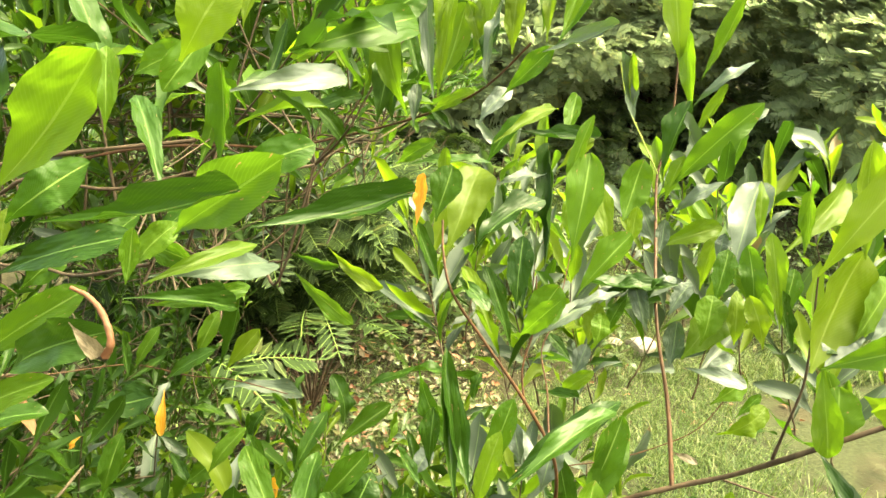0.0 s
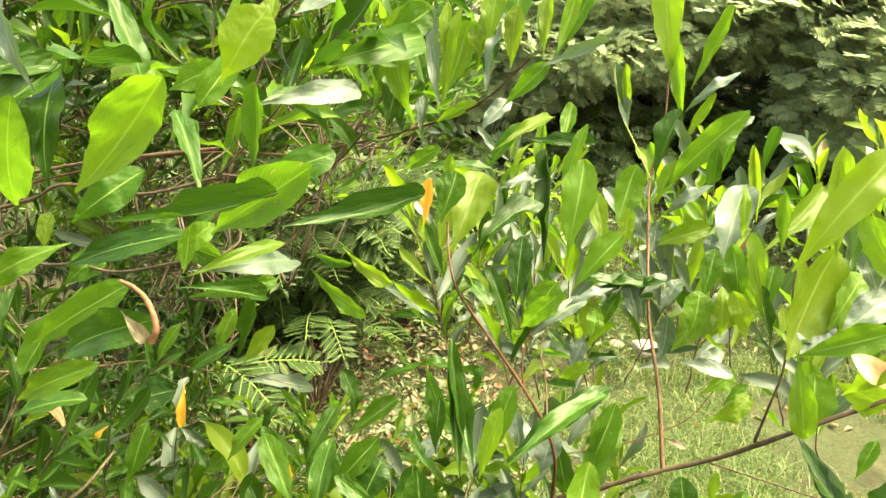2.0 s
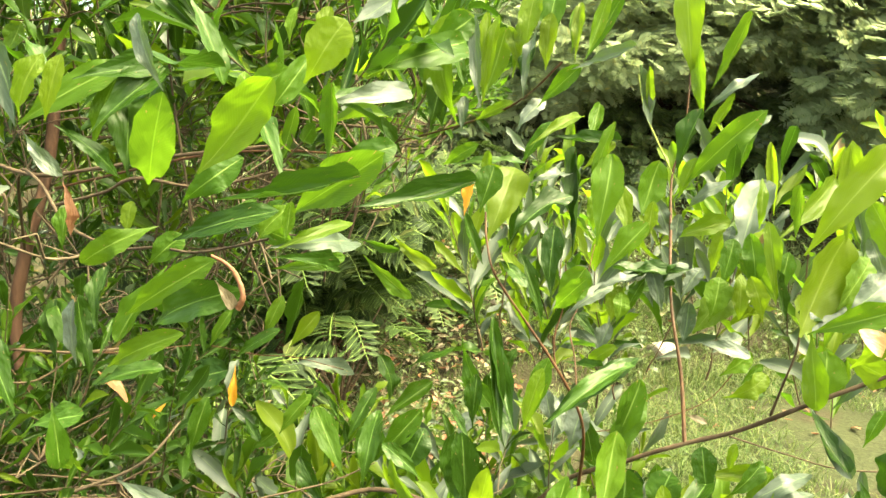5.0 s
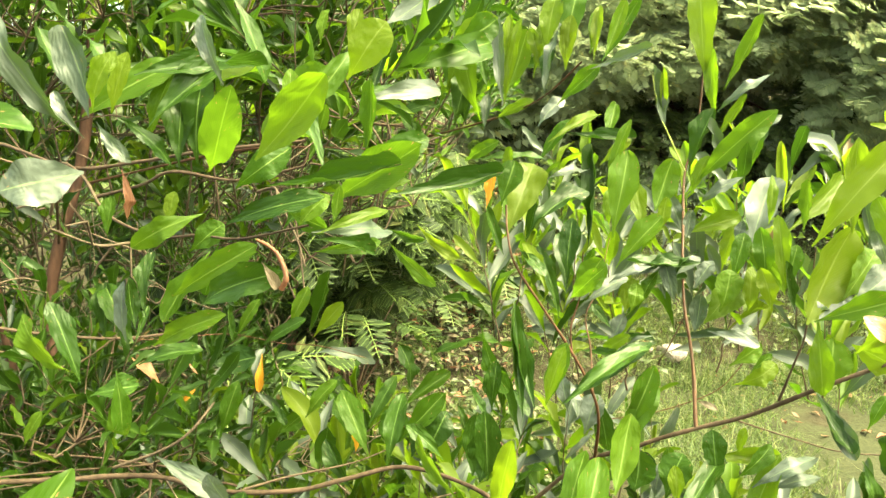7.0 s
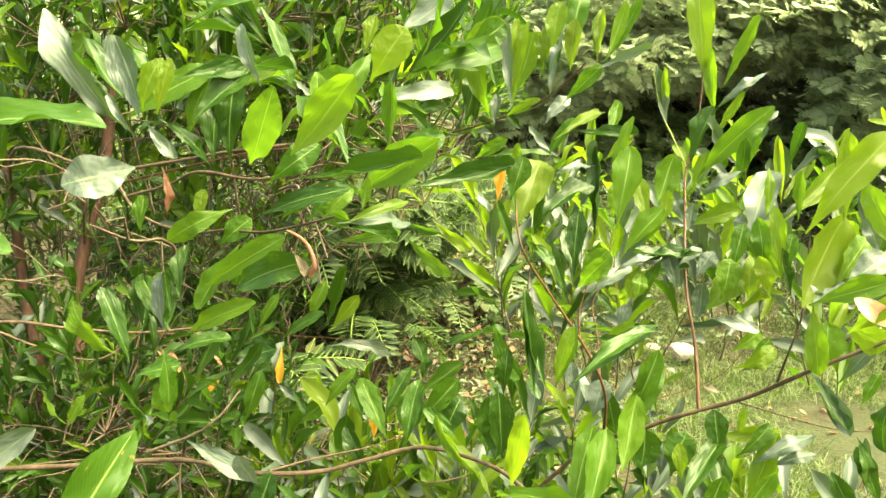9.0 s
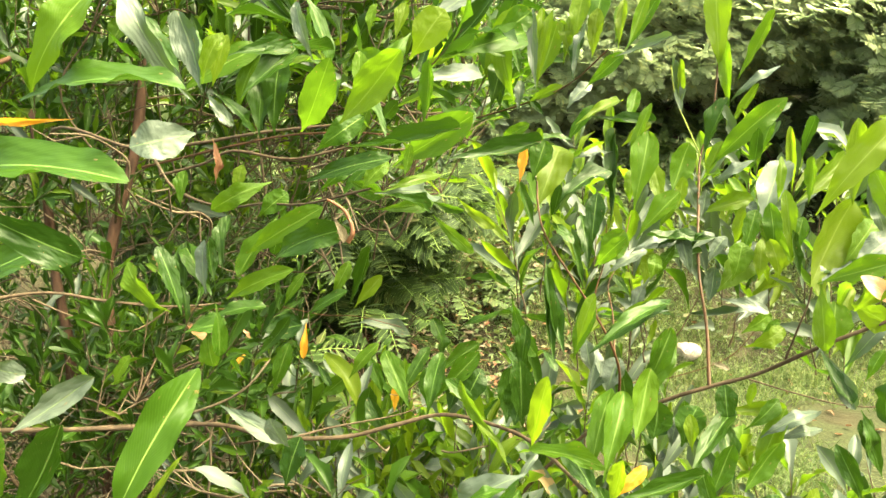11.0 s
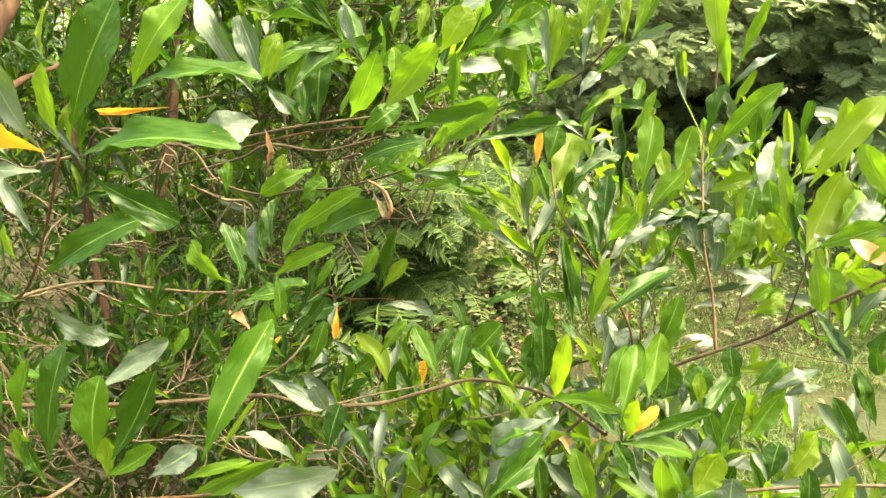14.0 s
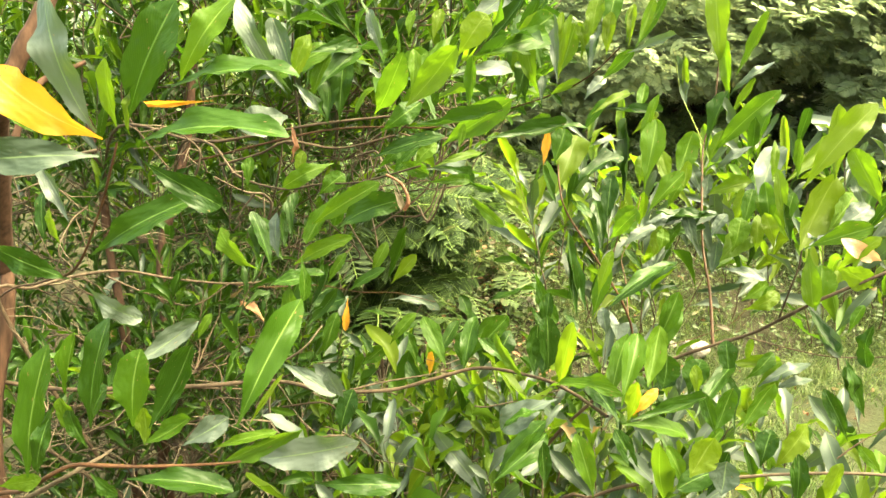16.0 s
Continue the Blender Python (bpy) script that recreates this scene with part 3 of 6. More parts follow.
limb_v = branch(hopbush, [(-0.629, 0.840, 1.166), (-0.499, 0.680, 1.245), (-0.359, 0.600, 1.224), (-0.287, 0.580, 1.229), (-0.213, 0.560, 1.239), (-0.132, 0.560, 1.247)], 0.0019, 0.0013, BARK)
limb_w = branch(hopbush, [(-0.335, 0.600, 1.198), (-0.281, 0.580, 1.210), (-0.243, 0.560, 1.222), (-0.190, 0.560, 1.215), (-0.130, 0.550, 1.227)], 0.0015, 0.0011, BARK)
limb_top = branch(hopbush, [(-0.454, 0.780, 1.202), (-0.308, 0.720, 1.229), (-0.236, 0.710, 1.241), (-0.162, 0.700, 1.243), (-0.111, 0.690, 1.241), (-0.057, 0.660, 1.250), (-0.006, 0.600, 1.259), (0.034, 0.550, 1.269), (0.056, 0.520, 1.279), (0.078, 0.500, 1.299)], 0.0015, 0.0006, REDBARK)
limb_top_side = branch(hopbush, [(-0.078, 0.670, 1.241), (-0.049, 0.640, 1.238), (-0.029, 0.620, 1.233)], 0.0008, 0.0004, REDBARK)
limb_m = branch(hopbush, [(-0.500, 0.600, 0.850), (-0.529, 0.500, 1.059), (-0.513, 0.530, 1.071), (-0.482, 0.560, 1.080), (-0.442, 0.580, 1.082), (-0.401, 0.600, 1.071), (-0.343, 0.620, 1.062), (-0.296, 0.640, 1.062)], 0.0021, 0.0013, BARK)
limb_m_side = branch(hopbush, [(-0.456, 0.570, 1.077), (-0.417, 0.580, 1.057), (-0.375, 0.600, 1.040), (-0.336, 0.620, 1.064)], 0.0011, 0.0007, BARK)
limb_h = branch(hopbush, [(-0.480, 0.660, 0.750), (-0.629, 0.560, 0.946), (-0.462, 0.500, 0.972), (-0.329, 0.500, 0.980), (-0.270, 0.498, 0.987), (-0.227, 0.490, 0.991), (-0.189, 0.485, 0.985), (-0.126, 0.480, 0.990), (-0.083, 0.475, 1.004), (-0.041, 0.470, 1.017), (0.006, 0.440, 1.020), (0.031, 0.400, 1.023), (0.053, 0.330, 1.029)], 0.0024, 0.0013, BARK)
limb_h_side = branch(hopbush, [(-0.165, 0.485, 0.987), (-0.135, 0.500, 0.991), (-0.088, 0.520, 0.995), (-0.056, 0.540, 1.002)], 0.0011, 0.0004, BARK)
limb_lo = branch(hopbush, [(-0.273, 0.600, 0.924), (-0.220, 0.600, 0.930), (-0.190, 0.580, 0.909), (-0.136, 0.560, 0.875)], 0.0013, 0.0008, BARK)
twig_n = branch(hopbush, [(-0.696, 0.486, 0.581), (-0.418, 0.309, 0.928), (-0.304, 0.240, 1.004), (-0.270, 0.231, 1.024), (-0.249, 0.228, 1.027), (-0.227, 0.231, 1.026), (-0.196, 0.234, 1.027), (-0.174, 0.237, 1.028), (-0.158, 0.244, 1.028)], 0.0016, 0.0007, REDBARK)
twig_n_dry = branch(hopbush, [(-0.311, 0.248, 0.994), (-0.280, 0.243, 1.012), (-0.266, 0.256, 1.019), (-0.277, 0.284, 1.011)], 0.0017, 0.0008, GREYTWIG)
twig_r = branch(hopbush, [(-0.667, 0.538, 0.951), (-0.433, 0.379, 1.088), (-0.305, 0.266, 1.127), (-0.245, 0.214, 1.145), (-0.214, 0.191, 1.178), (-0.198, 0.178, 1.200), (-0.193, 0.175, 1.210)], 0.0008, 0.0006, REDBARK)
twig_mr = branch(hopbush, [(-0.343, 0.620, 1.062), (-0.311, 0.660, 1.051), (-0.260, 0.700, 1.047), (-0.200, 0.690, 1.041), (-0.154, 0.670, 1.045), (-0.105, 0.660, 1.037)], 0.0007, 0.0004, REDBARK)
twig_pale = branch(hopbush, [(-0.274, 0.500, 0.993), (-0.234, 0.500, 1.009), (-0.212, 0.500, 1.024), (-0.200, 0.520, 1.041)], 0.0013, 0.0008, GREYTWIG)
leaf(limb_u, (-0.097, 0.292, 1.230), (-0.073, 0.257, 1.259), (0.03, -0.61, -0.79), 0.0154, "g", 1)
leaf(limb_u, (-0.063, 0.361, 1.212), (-0.014, 0.332, 1.241), (-0.43, -0.89, -0.16), 0.0197, "g", 4)
leaf(limb_u, (-0.030, 0.347, 1.217), (0.024, 0.376, 1.227), (0.28, -0.75, 0.60), 0.0109, "d", 2)
leaf(limb_u, (-0.079, 0.308, 1.223), (-0.019, 0.307, 1.232), (-0.13, -0.70, 0.70), 0.0083, "d", 2)
leaf(limb_u, (-0.106, 0.328, 1.204), (-0.057, 0.320, 1.218), (-0.24, -0.89, 0.39), 0.0123, "d", 0)
leaf(limb_u, (-0.075, 0.365, 1.196), (-0.044, 0.423, 1.192), (0.58, -0.31, 0.17), 0.0147, "w", 3)
leaf(limb_u, (-0.066, 0.342, 1.198), (-0.035, 0.371, 1.208), (0.50, -0.71, 0.49), 0.0071, "y", 0)
leaf(limb_u, (-0.147, 0.386, 1.150), (-0.093, 0.366, 1.175), (-0.44, -0.84, 0.32), 0.0189, "d", 5)
dead_curl = branch(limb_u, [(-0.104, 0.363, 1.192), (-0.098, 0.363, 1.189), (-0.092, 0.360, 1.185), (-0.088, 0.358, 1.178), (-0.087, 0.357, 1.172), (-0.090, 0.358, 1.167)], 0.0008, 0.0016, BROWN, "dead_curled_leaf", 9)
tagged(dead_curl, "dead brown leaf rolled into a hook")
leaf(limb_u, (-0.096, 0.347, 1.183), (-0.091, 0.357, 1.167), (0.65, -0.73, -0.23), 0.0063, "T", 1)
leaf(limb_u, (-0.045, 0.362, 1.237), (-0.041, 0.358, 1.273), (-0.28, -0.96, -0.10), 0.0084, "g", 2)
leaf(limb_u, (-0.158, 0.360, 1.243), (-0.143, 0.360, 1.279), (0.07, -1.00, -0.03), 0.0112, "g", 1)
leaf(limb_u, (-0.153, 0.340, 1.274), (-0.121, 0.360, 1.282), (0.40, -0.81, 0.42), 0.0128, "d", 4)
leaf(limb_u, (-0.061, 0.420, 1.268), (-0.014, 0.460, 1.278), (0.34, -0.68, 0.15), 0.0147, "w", 1)
leaf(limb_u, (-0.041, 0.450, 1.289), (0.018, 0.500, 1.313), (0.63, -0.77, 0.04), 0.0209, "g", 1)
leaf(limb_u, (-0.158, 0.420, 1.200), (-0.194, 0.400, 1.182), (0.33, -0.89, 0.32), 0.0148, "g", 3)
leaf(limb_u, (-0.149, 0.420, 1.181), (-0.159, 0.420, 1.149), (0.22, -0.97, -0.07), 0.0112, "g", 0)
leaf(limb_u, (-0.154, 0.420, 1.177), (-0.177, 0.400, 1.137), (0.08, -0.91, 0.41), 0.0147, "g", 4)
leaf(limb_u, (-0.045, 0.290, 1.209), (-0.042, 0.290, 1.224), (0.26, -0.96, -0.04), 0.0050, "g", 2)
leaf(limb_u, (-0.066, 0.360, 1.226), (-0.092, 0.400, 1.266), (0.52, -0.40, 0.75), 0.0101, "d", 0)
leaf(limb_u, (-0.085, 0.360, 1.249), (-0.082, 0.360, 1.279), (0.47, -0.88, -0.04), 0.0092, "g", 1)
leaf(limb_u, (-0.062, 0.320, 1.198), (-0.040, 0.360, 1.186), (0.80, -0.27, 0.54), 0.0083, "d", 4)
leaf(limb_u, (-0.114, 0.440, 1.189), (-0.091, 0.440, 1.214), (-0.39, -0.85, 0.35), 0.0110, "g", 0)
leaf(limb_u, (-0.061, 0.420, 1.299), (-0.081, 0.400, 1.267), (0.42, -0.86, 0.28), 0.0139, "g", 1)
leaf(limb_top, (0.026, 0.530, 1.272), (0.037, 0.530, 1.335), (-0.29, -0.96, 0.05), 0.0100, "y", 0)
leaf(limb_top, (-0.004, 0.550, 1.262), (0.000, 0.540, 1.307), (-0.25, -0.95, -0.19), 0.0130, "d", 1)
leaf(limb_top, (-0.017, 0.550, 1.281), (-0.004, 0.550, 1.322), (-0.18, -0.98, 0.06), 0.0112, "g", 3)
leaf(limb_top, (0.054, 0.520, 1.279), (0.061, 0.520, 1.313), (-0.80, -0.57, 0.17), 0.0114, "d", 4)
leaf(limb_top, (0.069, 0.520, 1.296), (0.072, 0.520, 1.334), (-0.22, -0.97, 0.02), 0.0127, "y", 0)
leaf(limb_top, (0.086, 0.520, 1.307), (0.090, 0.520, 1.337), (0.09, -1.00, -0.01), 0.0101, "g", 1)
leaf(limb_top, (0.063, 0.510, 1.271), (0.090, 0.500, 1.297), (-0.30, -0.95, -0.06), 0.0117, "g", 4)
leaf(limb_top, (0.083, 0.500, 1.294), (0.123, 0.490, 1.307), (-0.37, -0.77, 0.52), 0.0075, "w", 2)
leaf(limb_top, (0.061, 0.560, 1.246), (0.106, 0.600, 1.271), (0.33, -0.74, 0.59), 0.0114, "y", 1)
leaf(limb_top, (0.020, 0.550, 1.264), (0.048, 0.540, 1.277), (-0.36, -0.93, 0.05), 0.0090, "y", 0)
leaf(limb_top, (0.034, 0.560, 1.254), (0.020, 0.550, 1.268), (0.55, -0.84, -0.05), 0.0072, "d", 2)
leaf(limb_top, (-0.042, 0.620, 1.239), (-0.061, 0.600, 1.270), (0.69, -0.73, -0.03), 0.0139, "d", 4)
leaf(limb_top, (-0.006, 0.600, 1.231), (0.022, 0.580, 1.247), (-0.52, -0.84, -0.12), 0.0127, "g", 1)
leaf(limb_top, (0.005, 0.560, 1.232), (0.060, 0.560, 1.234), (-0.03, -0.62, 0.78), 0.0105, "d", 0)
leaf(limb_top, (0.051, 0.530, 1.299), (0.044, 0.530, 1.327), (0.12, -0.99, 0.03), 0.0097, "y", 3)
leaf(limb_top, (0.013, 0.560, 1.289), (0.006, 0.560, 1.317), (0.52, -0.84, 0.13), 0.0094, "d", 2)
leaf(limb_top, (-0.074, 0.560, 1.300), (-0.029, 0.500, 1.307), (-0.67, -0.56, -0.49), 0.0154, "y", 4)
leaf(limb_top, (-0.062, 0.420, 1.267), (-0.030, 0.460, 1.279), (0.34, -0.51, 0.79), 0.0117, "d", 0)
leaf(limb_top, (-0.074, 0.620, 1.263), (-0.033, 0.620, 1.281), (-0.22, -0.84, 0.50), 0.0117, "d", 5)
leaf(limb_top, (0.112, 0.600, 1.251), (0.122, 0.620, 1.280), (-0.13, -0.79, 0.60), 0.0121, "g", 2)
leaf(limb_u, (-0.171, 0.355, 1.228), (-0.172, 0.360, 1.201), (0.85, -0.50, -0.12), 0.0071, "B", 3)
leaf(limb_m, (-0.354, 0.681, 1.021), (-0.297, 0.614, 1.021), (-0.22, -0.20, 0.95), 0.0135, "B", 3)
leaf(twig_r, (-0.187, 0.350, 1.255), (-0.140, 0.360, 1.283), (0.12, -0.98, 0.16), 0.0160, "g", 0)
leaf(twig_r, (-0.147, 0.340, 1.250), (-0.120, 0.360, 1.281), (0.11, -0.88, 0.47), 0.0151, "d", 4)
leaf(twig_r, (-0.154, 0.320, 1.255), (-0.145, 0.320, 1.282), (0.15, -0.99, -0.05), 0.0088, "y", 0)
leaf(twig_r, (-0.182, 0.340, 1.265), (-0.214, 0.360, 1.300), (0.54, -0.41, 0.73), 0.0134, "d", 2)
leaf(twig_r, (-0.177, 0.360, 1.272), (-0.189, 0.360, 1.298), (0.82, -0.43, 0.37), 0.0093, "d", 5)
leaf(twig_r, (-0.163, 0.340, 1.254), (-0.145, 0.360, 1.230), (0.84, -0.52, 0.18), 0.0104, "d", 3)
leaf(twig_r, (-0.133, 0.420, 1.327), (-0.115, 0.420, 1.279), (0.79, -0.54, 0.29), 0.0151, "d", 0)
leaf(twig_n, (-0.172, 0.310, 1.130), (-0.184, 0.310, 1.169), (0.85, -0.45, 0.27), 0.0111, "d", 0)
leaf(twig_n, (-0.148, 0.300, 1.140), (-0.147, 0.300, 1.111), (0.62, -0.78, 0.02), 0.0096, "g", 1)
leaf(twig_n, (-0.196, 0.400, 1.123), (-0.224, 0.420, 1.156), (0.32, -0.66, 0.68), 0.0155, "g", 0)
leaf(twig_n, (-0.194, 0.400, 1.133), (-0.197, 0.400, 1.164), (0.86, -0.50, 0.10), 0.0105, "d", 2)
leaf(twig_n, (-0.187, 0.400, 1.137), (-0.190, 0.420, 1.177), (-0.45, -0.81, 0.38), 0.0120, "d", 4)
leaf(twig_n, (-0.194, 0.420, 1.116), (-0.140, 0.400, 1.142), (-0.42, -0.89, 0.17), 0.0156, "g", 1)
leaf(twig_n, (-0.271, 0.400, 1.056), (-0.258, 0.400, 1.078), (-0.06, -1.00, 0.04), 0.0084, "g", 0)
leaf(twig_mr, (-0.182, 0.660, 1.068), (-0.161, 0.660, 1.107), (0.18, -0.98, -0.10), 0.0146, "g", 1)
leaf(twig_mr, (-0.157, 0.660, 1.057), (-0.127, 0.660, 1.093), (-0.08, -0.99, 0.07), 0.0153, "y", 4)
leaf(twig_mr, (-0.209, 0.660, 1.048), (-0.162, 0.650, 1.078), (-0.39, -0.87, 0.31), 0.0139, "d", 0)
leaf(twig_mr, (-0.240, 0.660, 1.050), (-0.243, 0.660, 1.090), (0.85, -0.52, 0.07), 0.0092, "d", 2)
leaf(twig_mr, (-0.234, 0.660, 1.058), (-0.211, 0.660, 1.094), (-0.09, -0.99, 0.05), 0.0118, "g", 0)
leaf(twig_mr, (-0.162, 0.660, 1.060), (-0.134, 0.640, 1.128), (-0.42, -0.90, -0.09), 0.0132, "d", 2)
leaf(twig_mr, (-0.170, 0.680, 1.033), (-0.102, 0.700, 1.022), (0.29, -0.56, 0.77), 0.0128, "w", 5)
leaf(twig_mr, (-0.210, 0.660, 1.039), (-0.211, 0.650, 1.002), (0.23, -0.94, 0.25), 0.0089, "Y", 4)
leaf(twig_mr, (-0.192, 0.660, 1.024), (-0.159, 0.660, 1.017), (0.19, -0.41, 0.89), 0.0105, "g", 1)
leaf(twig_mr, (-0.074, 0.720, 0.973), (-0.077, 0.720, 1.034), (0.92, -0.39, 0.04), 0.0201, "d", 3)
leaf(twig_mr, (-0.076, 0.700, 0.970), (-0.025, 0.720, 1.006), (-0.12, -0.79, 0.60), 0.0177, "g", 4)
leaf(twig_mr, (-0.108, 0.680, 0.957), (-0.081, 0.700, 1.006), (0.00, -0.93, 0.38), 0.0155, "d", 0)
leaf(twig_mr, (-0.181, 0.600, 1.013), (-0.169, 0.600, 0.990), (0.70, -0.61, 0.37), 0.0085, "d", 2)
leaf(twig_mr, (-0.127, 0.660, 0.959), (-0.140, 0.660, 1.000), (0.54, -0.82, 0.17), 0.0141, "g", 1)
leaf(twig_mr, (-0.158, 0.720, 0.962), (-0.146, 0.720, 0.998), (-0.68, -0.70, 0.22), 0.0128, "d", 5)
leaf(twig_mr, (-0.213, 0.560, 0.997), (-0.196, 0.560, 1.044), (0.15, -0.99, -0.06), 0.0165, "g", 1)
leaf(twig_mr, (-0.286, 0.640, 0.991), (-0.272, 0.640, 1.007), (-0.15, -0.98, 0.13), 0.0059, "Y", 1)
leaf(twig_mr, (-0.259, 0.600, 1.047), (-0.249, 0.600, 1.036), (0.62, -0.55, 0.56), 0.0049, "B", 3)
leaf(limb_h, (-0.059, 0.500, 1.002), (-0.049, 0.520, 1.053), (-0.09, -0.92, 0.38), 0.0175, "d", 1)
leaf(limb_h, (-0.077, 0.520, 1.001), (-0.102, 0.540, 1.047), (0.34, -0.78, 0.52), 0.0184, "g", 0)
leaf(limb_h, (-0.052, 0.520, 1.013), (-0.017, 0.520, 1.054), (-0.23, -0.95, 0.21), 0.0176, "g", 4)
leaf(limb_h, (0.018, 0.440, 1.024), (0.016, 0.430, 1.075), (0.31, -0.93, -0.17), 0.0172, "d", 0)
leaf(limb_h, (-0.016, 0.500, 1.009), (-0.043, 0.500, 1.036), (0.48, -0.74, 0.48), 0.0124, "d", 1)
leaf(limb_h, (0.024, 0.390, 1.029), (0.031, 0.360, 1.086), (-0.28, -0.86, -0.42), 0.0135, "y", 0)
leaf(limb_h, (-0.144, 0.580, 1.006), (-0.116, 0.580, 1.041), (-0.28, -0.93, 0.23), 0.0147, "g", 1)
leaf(limb_h, (-0.104, 0.600, 0.966), (-0.101, 0.600, 0.994), (-0.42, -0.91, 0.05), 0.0092, "Y", 2)
leaf(limb_h, (-0.041, 0.480, 0.999), (-0.059, 0.500, 0.980), (-0.83, -0.53, 0.19), 0.0106, "g", 1)
leaf(limb_h, (-0.018, 0.310, 1.025), (0.009, 0.310, 1.040), (-0.44, -0.36, 0.82), 0.0102, "d", 3)
leaf(limb_h, (-0.025, 0.450, 0.926), (0.017, 0.460, 0.974), (-0.36, -0.80, 0.48), 0.0188, "d", 0)
leaf(limb_h, (-0.041, 0.480, 0.895), (-0.094, 0.580, 0.910), (-0.01, -0.15, 0.99), 0.0200, "d", 4)
leaf(limb_h, (0.016, 0.420, 0.933), (0.013, 0.420, 0.972), (0.33, -0.94, 0.02), 0.0130, "d", 2)
leaf(limb_h, (0.066, 0.310, 1.038), (0.081, 0.310, 1.056), (-0.27, -0.93, 0.23), 0.0077, "Y", 1)
leaf(limb_h, (0.063, 0.310, 1.034), (0.067, 0.300, 1.064), (-0.60, -0.78, -0.17), 0.0097, "y", 2)
leaf(limb_h, (0.057, 0.350, 1.029), (0.072, 0.380, 1.075), (-0.39, -0.71, 0.59), 0.0146, "g", 0)
leaf(limb_h, (0.062, 0.330, 1.036), (0.077, 0.360, 1.080), (-0.07, -0.81, 0.58), 0.0164, "g", 4)
leaf(limb_h, (0.063, 0.310, 1.034), (0.114, 0.320, 1.048), (-0.10, -0.59, 0.80), 0.0085, "d", 2)
leaf(limb_h, (0.059, 0.320, 1.030), (0.042, 0.360, 1.046), (-0.18, -0.42, 0.89), 0.0152, "d", 0)
leaf(limb_h, (0.059, 0.310, 1.032), (0.105, 0.320, 1.022), (0.30, -0.62, 0.73), 0.0150, "g", 1)
leaf(limb_h, (0.124, 0.330, 1.019), (0.115, 0.330, 1.048), (-0.16, -0.99, -0.05), 0.0100, "d", 1)
leaf(limb_h, (0.010, 0.360, 1.036), (0.062, 0.330, 1.047), (-0.35, -0.27, 0.90), 0.0093, "g", 5)

leaf(twig_r, (-0.201, 0.177, 1.212), (-0.248, 0.166, 1.243), (0.07, -0.97, -0.25), 0.0220, "Y", 5)
leaf(twig_r, (-0.204, 0.177, 1.215), (-0.218, 0.164, 1.279), (0.03, -0.98, -0.20), 0.0211, "w", 3)
leaf(twig_r, (-0.192, 0.174, 1.217), (-0.192, 0.167, 1.247), (-0.08, -0.98, -0.21), 0.0091, "y", 0)
leaf(twig_r, (-0.186, 0.174, 1.214), (-0.183, 0.172, 1.237), (0.00, -1.00, -0.07), 0.0043, "y", 3)
leaf(twig_r, (-0.188, 0.177, 1.221), (-0.155, 0.161, 1.269), (-0.09, -0.96, -0.25), 0.0216, "d", 0)
leaf(twig_r, (-0.215, 0.201, 1.254), (-0.213, 0.204, 1.278), (-0.13, -0.98, 0.14), 0.0042, "y", 1)
leaf(twig_r, (-0.180, 0.213, 1.241), (-0.148, 0.213, 1.286), (-0.01, -1.00, -0.01), 0.0172, "g", 3)
leaf(twig_r, (-0.185, 0.213, 1.239), (-0.119, 0.214, 1.246), (-0.08, -0.64, 0.76), 0.0194, "d", 1)
leaf(twig_r, (-0.169, 0.155, 1.210), (-0.100, 0.137, 1.213), (-0.22, -0.72, 0.66), 0.0175, "d", 1)
leaf(twig_r, (-0.183, 0.178, 1.202), (-0.154, 0.198, 1.179), (0.48, -0.86, -0.16), 0.0143, "d", 1)
leaf(twig_r, (-0.236, 0.216, 1.152), (-0.174, 0.206, 1.183), (-0.20, -0.97, 0.11), 0.0170, "d", 1)
leaf(twig_r, (-0.203, 0.176, 1.204), (-0.248, 0.160, 1.203), (0.15, -0.77, 0.14), 0.0177, "w", 1)
leaf(twig_r, (-0.213, 0.175, 1.208), (-0.251, 0.174, 1.231), (-0.00, -1.00, -0.06), 0.0079, "g", 2)
leaf(twig_r, (-0.293, 0.270, 1.151), (-0.301, 0.272, 1.173), (-0.30, -0.95, -0.02), 0.0085, "y", 0)
leaf(twig_r, (-0.323, 0.297, 1.147), (-0.326, 0.301, 1.182), (0.05, -0.99, 0.13), 0.0090, "d", 0)
leaf(twig_r, (-0.261, 0.231, 1.136), (-0.290, 0.211, 1.156), (0.54, -0.83, -0.10), 0.0148, "d", 3)
leaf(limb_v, (-0.163, 0.213, 1.232), (-0.208, 0.225, 1.232), (-0.25, -0.95, -0.21), 0.0040, "Y", 1)
leaf(limb_v, (-0.435, 0.690, 1.337), (-0.418, 0.695, 1.366), (-0.08, -0.97, 0.23), 0.0236, "g", 2)
leaf(limb_m, (-0.340, 0.347, 1.157), (-0.361, 0.350, 1.199), (-0.07, -1.00, 0.02), 0.0108, "w", 2)
leaf(limb_m, (-0.284, 0.278, 1.125), (-0.258, 0.297, 1.096), (0.30, -0.89, -0.33), 0.0141, "w", 3)
leaf(limb_m, (-0.258, 0.284, 1.070), (-0.223, 0.306, 1.095), (0.01, -0.81, 0.14), 0.0144, "w", 2)
leaf(limb_m, (-0.190, 0.336, 1.125), (-0.221, 0.338, 1.154), (-0.34, -0.89, -0.31), 0.0140, "g", 5)
leaf(limb_m, (-0.198, 0.396, 1.125), (-0.201, 0.401, 1.161), (-0.35, -0.96, 0.03), 0.0133, "w", 0)
